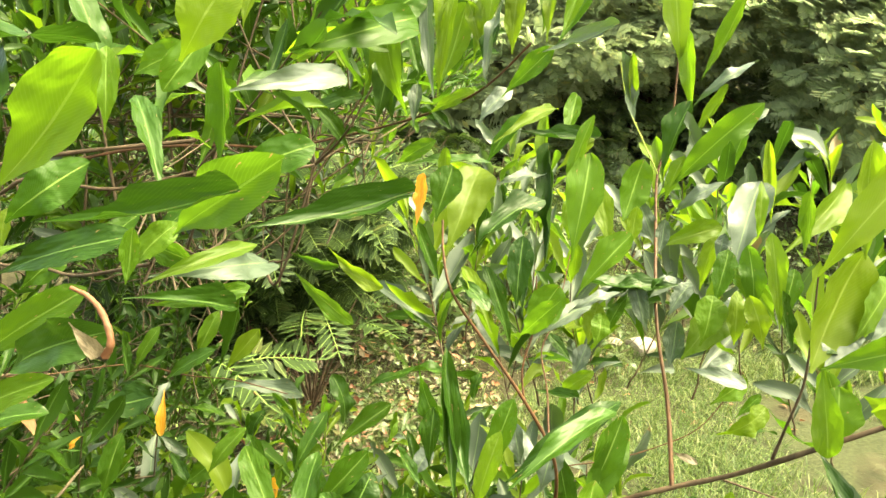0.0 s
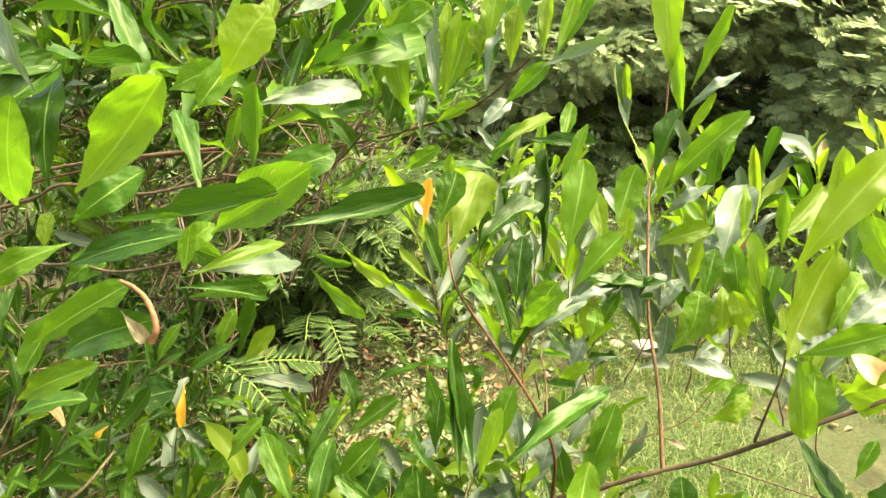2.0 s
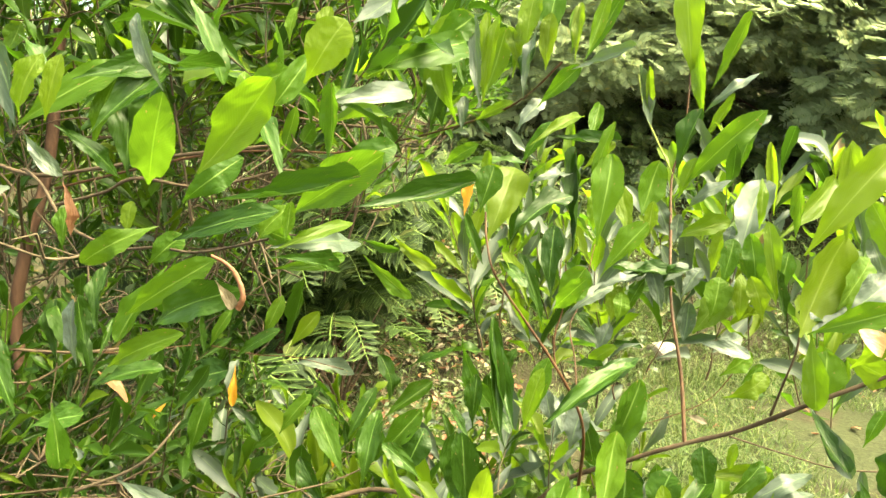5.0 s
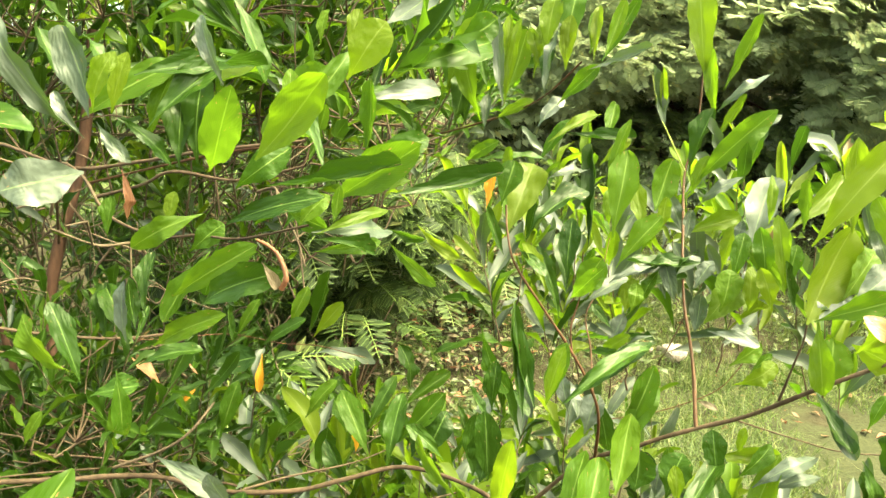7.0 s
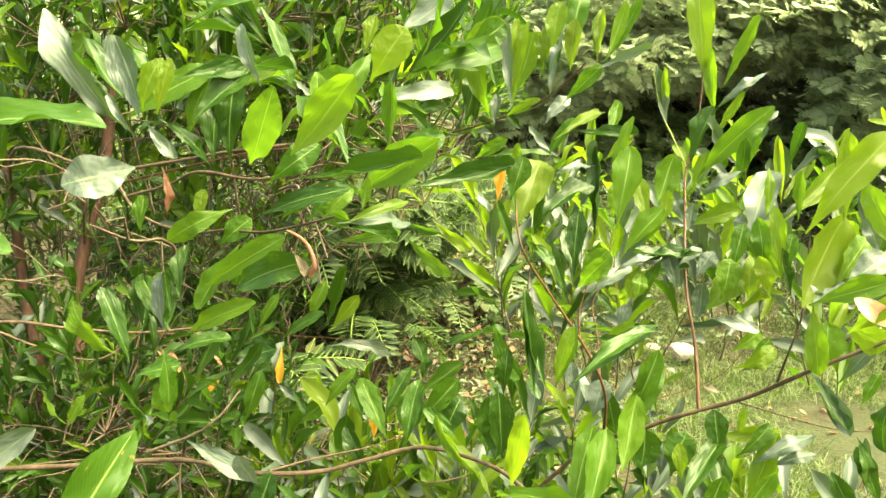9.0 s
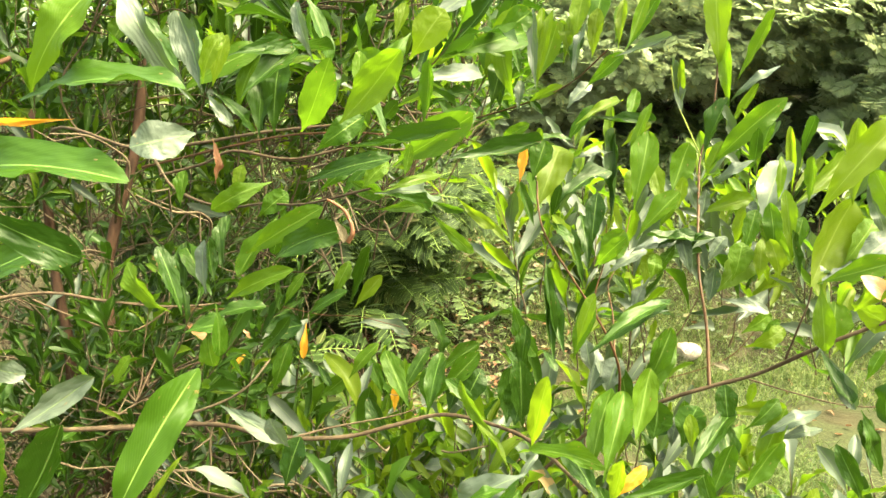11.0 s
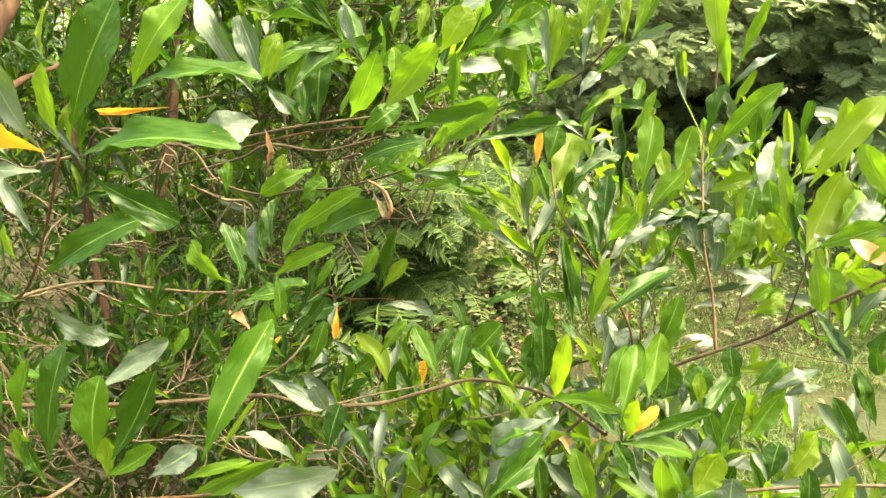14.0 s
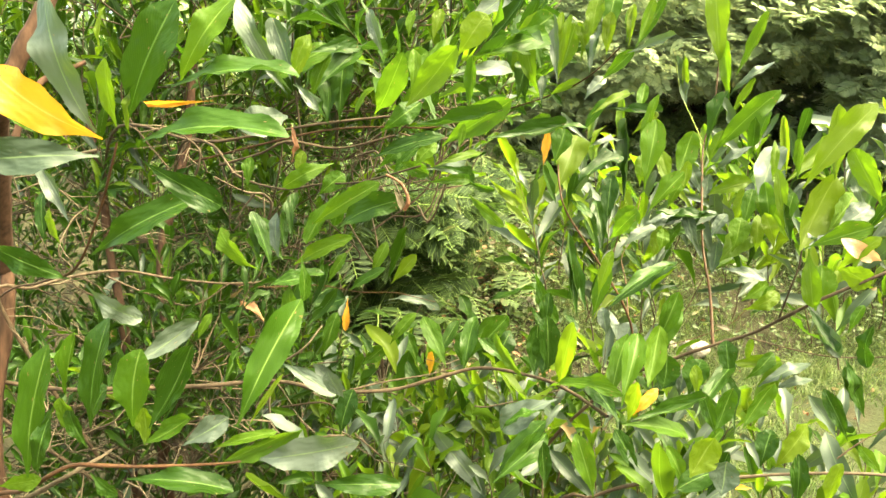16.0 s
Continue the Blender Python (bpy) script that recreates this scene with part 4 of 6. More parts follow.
leaf(limb_m, (-0.221, 0.414, 1.119), (-0.222, 0.419, 1.157), (-0.16, -0.98, 0.13), 0.0120, "d", 4)
leaf(limb_m, (-0.255, 0.480, 1.176), (-0.253, 0.484, 1.206), (-0.14, -0.98, 0.15), 0.0119, "g", 4)
leaf(limb_m, (-0.222, 0.451, 1.093), (-0.179, 0.456, 1.104), (-0.11, -0.65, 0.75), 0.0159, "d", 1)
leaf(limb_m, (-0.169, 0.337, 1.117), (-0.167, 0.334, 1.094), (-0.25, -0.96, 0.11), 0.0139, "g", 1)
leaf(limb_m, (-0.184, 0.335, 1.114), (-0.159, 0.338, 1.120), (-0.08, -0.66, 0.75), 0.0135, "d", 4)
leaf(twig_n, (-0.287, 0.219, 1.022), (-0.271, 0.221, 1.100), (-0.03, -1.00, 0.03), 0.0210, "g", 0)
leaf(twig_n, (-0.281, 0.220, 1.024), (-0.267, 0.216, 1.065), (0.12, -0.99, -0.11), 0.0114, "d", 3)
leaf(twig_n, (-0.251, 0.226, 1.050), (-0.237, 0.226, 1.115), (-0.30, -0.95, 0.06), 0.0211, "d", 0)
leaf(twig_n, (-0.265, 0.227, 1.065), (-0.255, 0.223, 1.107), (-0.18, -0.98, -0.04), 0.0078, "g", 4)
leaf(twig_n, (-0.227, 0.229, 1.051), (-0.219, 0.226, 1.097), (0.03, -1.00, -0.08), 0.0234, "g", 1)
leaf(twig_n, (-0.223, 0.233, 1.038), (-0.224, 0.236, 1.060), (-0.03, -0.99, 0.13), 0.0105, "y", 2)
leaf(twig_n, (-0.218, 0.230, 1.050), (-0.189, 0.230, 1.100), (-0.12, -0.99, 0.06), 0.0166, "d", 2)
leaf(twig_n, (-0.152, 0.199, 1.066), (-0.126, 0.230, 1.128), (0.23, -0.90, 0.36), 0.0183, "g", 5)
leaf(twig_n, (-0.224, 0.233, 1.039), (-0.197, 0.238, 1.054), (-0.19, -0.78, 0.60), 0.0118, "g", 2)
leaf(twig_n, (-0.201, 0.235, 1.038), (-0.175, 0.240, 1.054), (-0.15, -0.92, 0.10), 0.0143, "w", 4)
leaf(twig_n, (-0.183, 0.236, 1.025), (-0.132, 0.244, 1.048), (0.20, -0.98, -0.08), 0.0120, "g", 2)
leaf(twig_n, (-0.158, 0.239, 1.030), (-0.100, 0.246, 1.039), (-0.04, -0.92, 0.10), 0.0222, "w", 5)
leaf(twig_n, (-0.185, 0.237, 1.036), (-0.147, 0.242, 1.046), (-0.00, -0.86, 0.51), 0.0071, "g", 1)
leaf(twig_n, (-0.254, 0.227, 1.023), (-0.238, 0.227, 1.010), (0.05, -1.00, 0.05), 0.0104, "d", 4)
leaf(twig_n, (-0.164, 0.241, 1.048), (-0.144, 0.247, 1.079), (0.07, -0.99, 0.15), 0.0036, "y", 1)
leaf(twig_n, (-0.260, 0.229, 1.039), (-0.272, 0.231, 1.066), (-0.20, -0.98, -0.00), 0.0110, "g", 2)
leaf(twig_n, (-0.254, 0.231, 1.052), (-0.246, 0.235, 1.073), (-0.52, -0.78, 0.36), 0.0180, "g", 0)
leaf(twig_n, (-0.256, 0.229, 1.037), (-0.268, 0.231, 1.060), (0.11, -0.99, 0.13), 0.0104, "d", 1)
leaf(twig_n, (-0.233, 0.229, 1.019), (-0.172, 0.235, 1.013), (0.14, -0.65, 0.74), 0.0163, "d", 1)
leaf(twig_n, (-0.307, 0.221, 1.015), (-0.283, 0.224, 1.019), (0.14, -0.99, -0.05), 0.0105, "y", 0)
leaf(limb_h, (-0.169, 0.461, 0.953), (-0.158, 0.468, 0.994), (-0.10, -0.98, 0.18), 0.0200, "d", 0)
leaf(limb_h, (-0.175, 0.397, 0.937), (-0.103, 0.405, 0.935), (0.11, -0.91, 0.39), 0.0183, "d", 1)
leaf(limb_h, (-0.036, 0.506, 0.874), (-0.088, 0.499, 0.946), (0.33, -0.93, 0.16), 0.0189, "w", 3)
leaf(limb_h, (0.018, 0.321, 1.043), (-0.020, 0.324, 1.020), (-0.38, -0.76, 0.53), 0.0208, "w", 1)
leaf(limb_h, (-0.028, 0.432, 0.927), (0.019, 0.462, 0.961), (0.16, -0.84, 0.51), 0.0204, "d", 4)
leaf(limb_h, (-0.216, 0.637, 0.939), (-0.200, 0.641, 0.961), (0.17, -0.98, 0.09), 0.0160, "y", 3)
leaf(limb_h, (-0.175, 0.617, 0.909), (-0.158, 0.622, 0.938), (0.20, -0.98, 0.07), 0.0195, "g", 3)
leaf(limb_h, (-0.149, 0.600, 0.917), (-0.135, 0.605, 0.943), (-0.11, -0.97, 0.24), 0.0117, "y", 4)
leaf(limb_h, (-0.190, 0.643, 0.963), (-0.160, 0.649, 0.987), (0.15, -0.99, 0.08), 0.0186, "g", 2)
leaf(limb_h, (-0.029, 0.515, 1.008), (-0.015, 0.521, 1.039), (0.06, -0.99, 0.14), 0.0224, "d", 5)
leaf(limb_h, (-0.044, 0.533, 0.995), (-0.035, 0.538, 1.032), (-0.46, -0.85, 0.25), 0.0188, "d", 2)
leaf(limb_h, (-0.063, 0.532, 1.000), (-0.054, 0.537, 1.034), (-0.16, -0.97, 0.20), 0.0259, "g", 0)
leaf(limb_h, (0.006, 0.579, 1.007), (0.020, 0.583, 1.027), (-0.34, -0.84, 0.42), 0.0151, "w", 1)
leaf(limb_h, (0.013, 0.440, 1.023), (0.018, 0.445, 1.057), (-0.17, -0.97, 0.17), 0.0237, "d", 2)
leaf(limb_h, (-0.001, 0.418, 1.023), (-0.027, 0.422, 1.061), (-0.31, -0.94, -0.13), 0.0107, "g", 1)
leaf(limb_h, (-0.098, 0.562, 0.948), (-0.123, 0.566, 0.993), (-0.09, -0.99, 0.04), 0.0152, "d", 4)
leaf(limb_h, (-0.229, 0.480, 1.013), (-0.177, 0.480, 0.983), (0.26, -0.85, 0.45), 0.0159, "w", 0)
leaf(limb_h, (-0.164, 0.457, 0.990), (-0.176, 0.448, 1.016), (0.11, -0.95, -0.29), 0.0165, "w", 0)
leaf(limb_u, (-0.146, 0.285, 1.243), (-0.170, 0.260, 1.293), (0.09, -0.90, -0.42), 0.0104, "w", 5)
leaf(limb_u, (-0.152, 0.295, 1.243), (-0.165, 0.296, 1.263), (-0.09, -1.00, 0.02), 0.0055, "w", 4)
leaf(limb_u, (-0.150, 0.296, 1.252), (-0.162, 0.301, 1.290), (-0.17, -0.99, 0.02), 0.0146, "w", 2)
leaf(limb_u, (-0.149, 0.297, 1.254), (-0.138, 0.296, 1.279), (-0.12, -0.99, 0.02), 0.0090, "y", 5)
leaf(limb_u, (-0.158, 0.364, 1.304), (-0.117, 0.369, 1.321), (-0.26, -0.53, 0.81), 0.0159, "d", 4)
leaf(limb_u, (-0.151, 0.291, 1.229), (-0.175, 0.272, 1.222), (0.33, -0.74, 0.13), 0.0214, "w", 5)
leaf(limb_u, (-0.147, 0.296, 1.250), (-0.133, 0.295, 1.233), (0.07, -0.96, 0.05), 0.0065, "w", 1)
leaf(limb_u, (-0.149, 0.374, 1.229), (-0.149, 0.380, 1.269), (0.17, -0.98, 0.13), 0.0165, "d", 4)
leaf(limb_u, (-0.168, 0.367, 1.261), (-0.110, 0.406, 1.291), (-0.06, -0.54, 0.84), 0.0204, "d", 3)
leaf(limb_u, (-0.051, 0.347, 1.272), (-0.031, 0.343, 1.298), (-0.03, -0.99, -0.17), 0.0207, "y", 1)
leaf(limb_u, (-0.051, 0.465, 1.319), (-0.014, 0.472, 1.345), (-0.29, -0.85, 0.12), 0.0201, "w", 2)
leaf(limb_u, (-0.171, 0.402, 1.152), (-0.115, 0.391, 1.185), (-0.15, -0.99, -0.07), 0.0170, "g", 0)
leaf(limb_u, (-0.179, 0.445, 1.173), (-0.157, 0.449, 1.191), (0.09, -0.99, 0.12), 0.0176, "g", 1)
leaf(limb_u, (-0.202, 0.466, 1.189), (-0.199, 0.469, 1.211), (-0.15, -0.98, 0.16), 0.0123, "y", 0)
leaf(limb_u, (-0.077, 0.290, 1.234), (-0.046, 0.287, 1.268), (-0.01, -1.00, -0.07), 0.0176, "y", 2)
leaf(limb_u, (-0.092, 0.298, 1.265), (-0.100, 0.296, 1.293), (-0.12, -0.99, -0.10), 0.0085, "w", 1)
leaf(limb_u, (-0.116, 0.392, 1.196), (-0.092, 0.397, 1.217), (0.18, -0.98, 0.01), 0.0101, "g", 3)
leaf(limb_u, (-0.085, 0.375, 1.198), (-0.069, 0.379, 1.215), (-0.03, -0.97, 0.23), 0.0115, "g", 5)
leaf(limb_u, (-0.072, 0.356, 1.187), (-0.040, 0.376, 1.190), (0.52, -0.84, -0.14), 0.0084, "g", 0)
leaf(limb_top, (-0.015, 0.518, 1.313), (0.023, 0.524, 1.332), (0.13, -0.99, 0.04), 0.0217, "y", 5)
leaf(limb_top, (0.025, 0.505, 1.270), (0.021, 0.513, 1.332), (-0.28, -0.96, 0.11), 0.0096, "w", 0)
leaf(limb_top, (0.028, 0.538, 1.282), (0.043, 0.545, 1.328), (-0.06, -0.98, 0.18), 0.0183, "g", 2)
leaf(limb_top, (0.026, 0.529, 1.297), (0.030, 0.535, 1.338), (-0.17, -0.97, 0.16), 0.0070, "y", 4)
leaf(limb_top, (0.055, 0.523, 1.309), (0.062, 0.529, 1.349), (-0.23, -0.96, 0.19), 0.0174, "y", 1)
leaf(limb_top, (0.069, 0.524, 1.305), (0.079, 0.532, 1.360), (-0.20, -0.96, 0.18), 0.0182, "g", 5)
leaf(limb_top, (0.054, 0.509, 1.277), (0.064, 0.516, 1.328), (-0.45, -0.87, 0.22), 0.0086, "w", 3)
leaf(limb_top, (0.047, 0.530, 1.292), (0.054, 0.536, 1.332), (-0.00, -0.99, 0.15), 0.0102, "y", 4)
leaf(limb_top, (-0.007, 0.554, 1.278), (-0.017, 0.560, 1.322), (-0.37, -0.93, 0.03), 0.0151, "g", 5)
leaf(limb_top, (0.016, 0.568, 1.291), (0.004, 0.572, 1.322), (0.01, -0.99, 0.11), 0.0073, "w", 4)
leaf(limb_top, (0.012, 0.532, 1.254), (0.014, 0.536, 1.281), (-0.23, -0.96, 0.16), 0.0082, "w", 4)
leaf(limb_top, (-0.003, 0.552, 1.259), (-0.007, 0.556, 1.288), (-0.07, -0.99, 0.12), 0.0145, "d", 1)
leaf(limb_top, (0.050, 0.515, 1.256), (0.069, 0.520, 1.277), (-0.28, -0.86, 0.43), 0.0113, "w", 5)
leaf(limb_top, (0.088, 0.515, 1.301), (0.092, 0.521, 1.341), (-0.24, -0.96, 0.16), 0.0086, "y", 1)
leaf(limb_top, (0.098, 0.526, 1.307), (0.112, 0.533, 1.347), (-0.02, -0.98, 0.17), 0.0100, "g", 2)
leaf(limb_top, (0.098, 0.546, 1.305), (0.127, 0.555, 1.354), (0.01, -0.98, 0.18), 0.0104, "g", 2)
leaf(twig_mr, (-0.217, 0.661, 0.998), (-0.193, 0.660, 0.981), (0.16, -0.95, 0.25), 0.0106, "w", 2)
leaf(twig_mr, (-0.245, 0.624, 1.039), (-0.204, 0.628, 1.045), (-0.00, -0.78, 0.63), 0.0282, "d", 2)
leaf(limb_u, (-0.098, 0.322, 1.221), (-0.073, 0.327, 1.240), (0.12, -0.99, 0.11), 0.0152, "g", 3)
leaf(limb_u, (-0.048, 0.379, 1.233), (-0.015, 0.384, 1.245), (0.12, -0.99, 0.10), 0.0154, "g", 1)
leaf(limb_u, (-0.107, 0.430, 1.276), (-0.081, 0.434, 1.288), (0.14, -0.99, 0.04), 0.0162, "g", 5)
leaf(limb_u, (-0.141, 0.379, 1.231), (-0.138, 0.387, 1.285), (0.05, -0.99, 0.14), 0.0191, "d", 3)
leaf(limb_top, (0.009, 0.521, 1.261), (-0.006, 0.528, 1.328), (-0.34, -0.94, 0.03), 0.0178, "y", 5)
leaf(limb_top, (-0.011, 0.539, 1.258), (-0.001, 0.546, 1.306), (0.05, -0.99, 0.15), 0.0195, "d", 3)
leaf(limb_top, (-0.009, 0.505, 1.309), (0.020, 0.511, 1.330), (0.18, -0.98, 0.03), 0.0212, "g", 4)
leaf(limb_top, (-0.091, 0.538, 1.313), (-0.083, 0.543, 1.345), (-0.07, -0.98, 0.17), 0.0119, "y", 4)
leaf(limb_top, (-0.117, 0.556, 1.321), (-0.112, 0.561, 1.349), (-0.28, -0.94, 0.19), 0.0112, "g", 1)
leaf(limb_u, (-0.103, 0.420, 1.201), (-0.080, 0.421, 1.191), (-0.01, -0.99, -0.12), 0.0135, "g", 2)
young_hopbush = tagged(new("hopbush"), "young hopbush with upright red stems and bright green leaves", "shrub", "hopbushes")
bough = branch(young_hopbush, [(-0.200, 0.780, -0.030), (-0.120, 0.720, 0.400), (-0.016, 0.620, 0.805), (0.078, 0.580, 0.957), (0.139, 0.550, 1.004), (0.178, 0.535, 1.026), (0.210, 0.520, 1.043), (0.239, 0.490, 1.073), (0.268, 0.475, 1.094), (0.320, 0.460, 1.124)], 0.0022, 0.0014, BARK)
stem = branch(young_hopbush, [(0.178, 0.535, 1.026), (0.183, 0.570, 1.069), (0.184, 0.610, 1.116), (0.194, 0.660, 1.173), (0.204, 0.700, 1.220), (0.216, 0.710, 1.256), (0.222, 0.720, 1.322), (0.221, 0.720, 1.372)], 0.0016, 0.0008, REDBARK)
stem_fork = branch(young_hopbush, [(0.204, 0.700, 1.220), (0.188, 0.700, 1.253), (0.176, 0.700, 1.278), (0.169, 0.700, 1.313)], 0.0008, 0.0004, GREENBARK)
side_twig = branch(young_hopbush, [(0.226, 0.505, 1.061), (0.232, 0.500, 1.089), (0.238, 0.500, 1.109), (0.240, 0.500, 1.135), (0.241, 0.500, 1.174)], 0.0010, 0.0005, BARK)
thin_twig = branch(young_hopbush, [(0.206, 0.525, 1.037), (0.240, 0.510, 1.031), (0.270, 0.490, 1.030), (0.320, 0.480, 1.035)], 0.0007, 0.0004, BARK)
low_bough = branch(young_hopbush, [(-0.160, 0.760, 0.100), (-0.100, 0.620, 0.500), (0.018, 0.500, 0.853), (0.062, 0.470, 0.900), (0.099, 0.460, 0.919), (0.149, 0.450, 0.930), (0.222, 0.450, 0.939), (0.281, 0.450, 0.942), (0.329, 0.450, 0.939)], 0.0018, 0.0013, BARK)
low_twig = branch(young_hopbush, [(0.258, 0.450, 0.954), (0.274, 0.450, 0.968), (0.297, 0.450, 0.984)], 0.0008, 0.0004, BARK)
stem_b = branch(young_hopbush, [(0.105, 0.570, 0.967), (0.105, 0.545, 1.024), (0.097, 0.535, 1.055), (0.080, 0.530, 1.087), (0.057, 0.527, 1.122), (0.036, 0.523, 1.155), (0.030, 0.530, 1.178), (0.029, 0.540, 1.198)], 0.0014, 0.0007, REDBARK)
stem_b_side = branch(young_hopbush, [(0.081, 0.530, 1.083), (0.080, 0.535, 1.105), (0.087, 0.540, 1.130), (0.088, 0.540, 1.163)], 0.0008, 0.0004, REDBARK)
stem_b_back = branch(young_hopbush, [(0.098, 0.535, 1.053), (0.099, 0.560, 1.081), (0.097, 0.580, 1.103), (0.109, 0.600, 1.122), (0.121, 0.620, 1.164)], 0.0008, 0.0004, REDBARK)
cross_twig = branch(young_hopbush, [(0.122, 0.620, 0.997), (0.161, 0.620, 1.004), (0.199, 0.620, 1.017), (0.224, 0.620, 1.031), (0.244, 0.620, 1.057)], 0.0005, 0.0004, REDBARK)
leaf(stem_b, (0.108, 0.530, 1.175), (0.119, 0.540, 1.240), (-0.15, -0.97, 0.18), 0.0233, "g", 4)
leaf(stem_b, (0.104, 0.540, 1.214), (0.120, 0.540, 1.263), (-0.46, -0.87, 0.15), 0.0098, "g", 0)
leaf(stem_b, (0.029, 0.580, 1.169), (0.054, 0.620, 1.230), (0.17, -0.85, 0.50), 0.0329, "y", 1)
leaf(stem_b, (0.028, 0.550, 1.219), (0.031, 0.550, 1.243), (-0.14, -0.99, 0.02), 0.0080, "y", 2)
leaf(stem_b, (0.014, 0.520, 1.197), (0.019, 0.520, 1.228), (-0.45, -0.89, 0.07), 0.0078, "Y", 2)
leaf(stem_b, (0.100, 0.600, 1.157), (0.104, 0.620, 1.245), (-0.72, -0.66, 0.19), 0.0107, "d", 2)
leaf(stem_b, (0.064, 0.600, 1.216), (0.102, 0.620, 1.224), (0.23, -0.71, 0.66), 0.0113, "w", 3)
leaf(stem_b, (0.044, 0.560, 1.168), (0.098, 0.600, 1.209), (-0.30, -0.45, 0.84), 0.0171, "d", 5)
leaf(stem_b_back, (0.095, 0.720, 1.091), (0.090, 0.760, 1.153), (0.07, -0.84, 0.54), 0.0188, "d", 1)
leaf(stem_b_back, (0.113, 0.540, 1.150), (0.146, 0.540, 1.191), (-0.50, -0.77, 0.41), 0.0174, "g", 4)
leaf(stem_b, (0.027, 0.530, 1.161), (0.013, 0.530, 1.199), (0.42, -0.90, 0.15), 0.0093, "d", 2)
leaf(stem_b, (0.039, 0.520, 1.166), (0.057, 0.500, 1.151), (-0.03, -0.62, 0.79), 0.0102, "d", 0)
leaf(stem_b_side, (0.078, 0.530, 1.128), (0.097, 0.500, 1.156), (-0.64, -0.70, -0.32), 0.0141, "g", 1)
leaf(stem_b_side, (0.077, 0.600, 1.096), (0.058, 0.600, 1.159), (0.50, -0.85, 0.15), 0.0119, "d", 0)
leaf(stem_b, (0.059, 0.500, 1.137), (0.042, 0.530, 1.171), (0.14, -0.71, 0.69), 0.0120, "y", 4)
leaf(stem_b, (0.046, 0.420, 1.083), (0.032, 0.460, 1.136), (0.30, -0.72, 0.62), 0.0116, "d", 2)
leaf(stem_b, (0.063, 0.400, 1.094), (0.116, 0.430, 1.121), (-0.07, -0.60, 0.80), 0.0130, "d", 1)
leaf(stem_b, (0.048, 0.360, 1.107), (0.057, 0.360, 1.139), (-0.33, -0.94, 0.10), 0.0087, "y", 0)
leaf(stem_b, (0.018, 0.500, 1.042), (0.003, 0.500, 1.067), (0.73, -0.52, 0.44), 0.0096, "d", 2)
leaf(stem_b, (0.020, 0.550, 1.028), (0.023, 0.550, 1.072), (-0.32, -0.95, 0.02), 0.0136, "d", 4)
leaf(stem_b, (-0.047, 0.700, 1.027), (0.057, 0.700, 1.041), (-0.14, -0.27, 0.95), 0.0192, "d", 3)
leaf(stem_b_back, (0.092, 0.580, 1.074), (0.121, 0.560, 1.076), (-0.23, -0.23, 0.95), 0.0082, "d", 2)
leaf(stem_b_back, (0.111, 0.600, 1.062), (0.133, 0.580, 1.087), (-0.71, -0.70, 0.08), 0.0128, "y", 1)
leaf(stem_b_back, (0.121, 0.600, 1.088), (0.104, 0.600, 1.109), (0.44, -0.82, 0.36), 0.0089, "d", 0)
leaf(stem_b_back, (0.144, 0.600, 1.106), (0.159, 0.600, 1.139), (-0.55, -0.80, 0.24), 0.0121, "g", 3)
leaf(stem_b_back, (0.150, 0.620, 1.169), (0.144, 0.640, 1.213), (-0.07, -0.91, 0.40), 0.0159, "y", 0)
leaf(stem_b_back, (0.139, 0.600, 1.131), (0.171, 0.600, 1.148), (-0.45, -0.31, 0.84), 0.0118, "d", 5)
leaf(stem_b_back, (0.139, 0.620, 1.122), (0.189, 0.620, 1.129), (-0.13, -0.34, 0.93), 0.0111, "d", 2)
leaf(stem_b, (0.077, 0.580, 1.254), (0.132, 0.580, 1.249), (0.06, -0.59, 0.80), 0.0110, "d", 2)
leaf(stem_b, (0.104, 0.580, 1.228), (0.128, 0.580, 1.249), (-0.19, -0.96, 0.21), 0.0104, "y", 1)
leaf(stem_b, (0.095, 0.620, 1.219), (0.103, 0.640, 1.268), (-0.39, -0.83, 0.40), 0.0090, "y", 2)
leaf(stem_b, (0.057, 0.600, 1.231), (0.082, 0.600, 1.266), (-0.31, -0.93, 0.22), 0.0120, "g", 0)
leaf(stem_b, (0.036, 0.520, 1.058), (0.047, 0.500, 1.046), (0.09, -0.48, 0.87), 0.0085, "d", 0)
leaf(stem_b, (0.083, 0.560, 1.053), (0.088, 0.540, 1.030), (0.28, -0.69, 0.67), 0.0100, "w", 3)
leaf(stem_b, (0.051, 0.620, 1.045), (0.055, 0.620, 1.072), (-0.80, -0.59, 0.12), 0.0091, "d", 5)
leaf(stem, (0.221, 0.710, 1.307), (0.211, 0.710, 1.401), (-0.11, -0.99, -0.01), 0.0264, "y", 0)
leaf(stem, (0.233, 0.710, 1.266), (0.225, 0.710, 1.340), (-0.45, -0.89, -0.04), 0.0150, "y", 1)
leaf(stem, (0.239, 0.710, 1.298), (0.269, 0.700, 1.366), (-0.54, -0.84, 0.11), 0.0115, "g", 2)
leaf(stem, (0.234, 0.710, 1.277), (0.281, 0.700, 1.314), (-0.44, -0.83, 0.34), 0.0121, "w", 3)
leaf(stem, (0.229, 0.700, 1.248), (0.258, 0.700, 1.293), (-0.45, -0.85, 0.28), 0.0086, "y", 2)
leaf(stem, (0.208, 0.700, 1.216), (0.228, 0.700, 1.281), (-0.82, -0.52, 0.25), 0.0216, "d", 4)
leaf(stem, (0.213, 0.690, 1.211), (0.271, 0.660, 1.277), (-0.47, -0.88, 0.01), 0.0235, "g", 5)
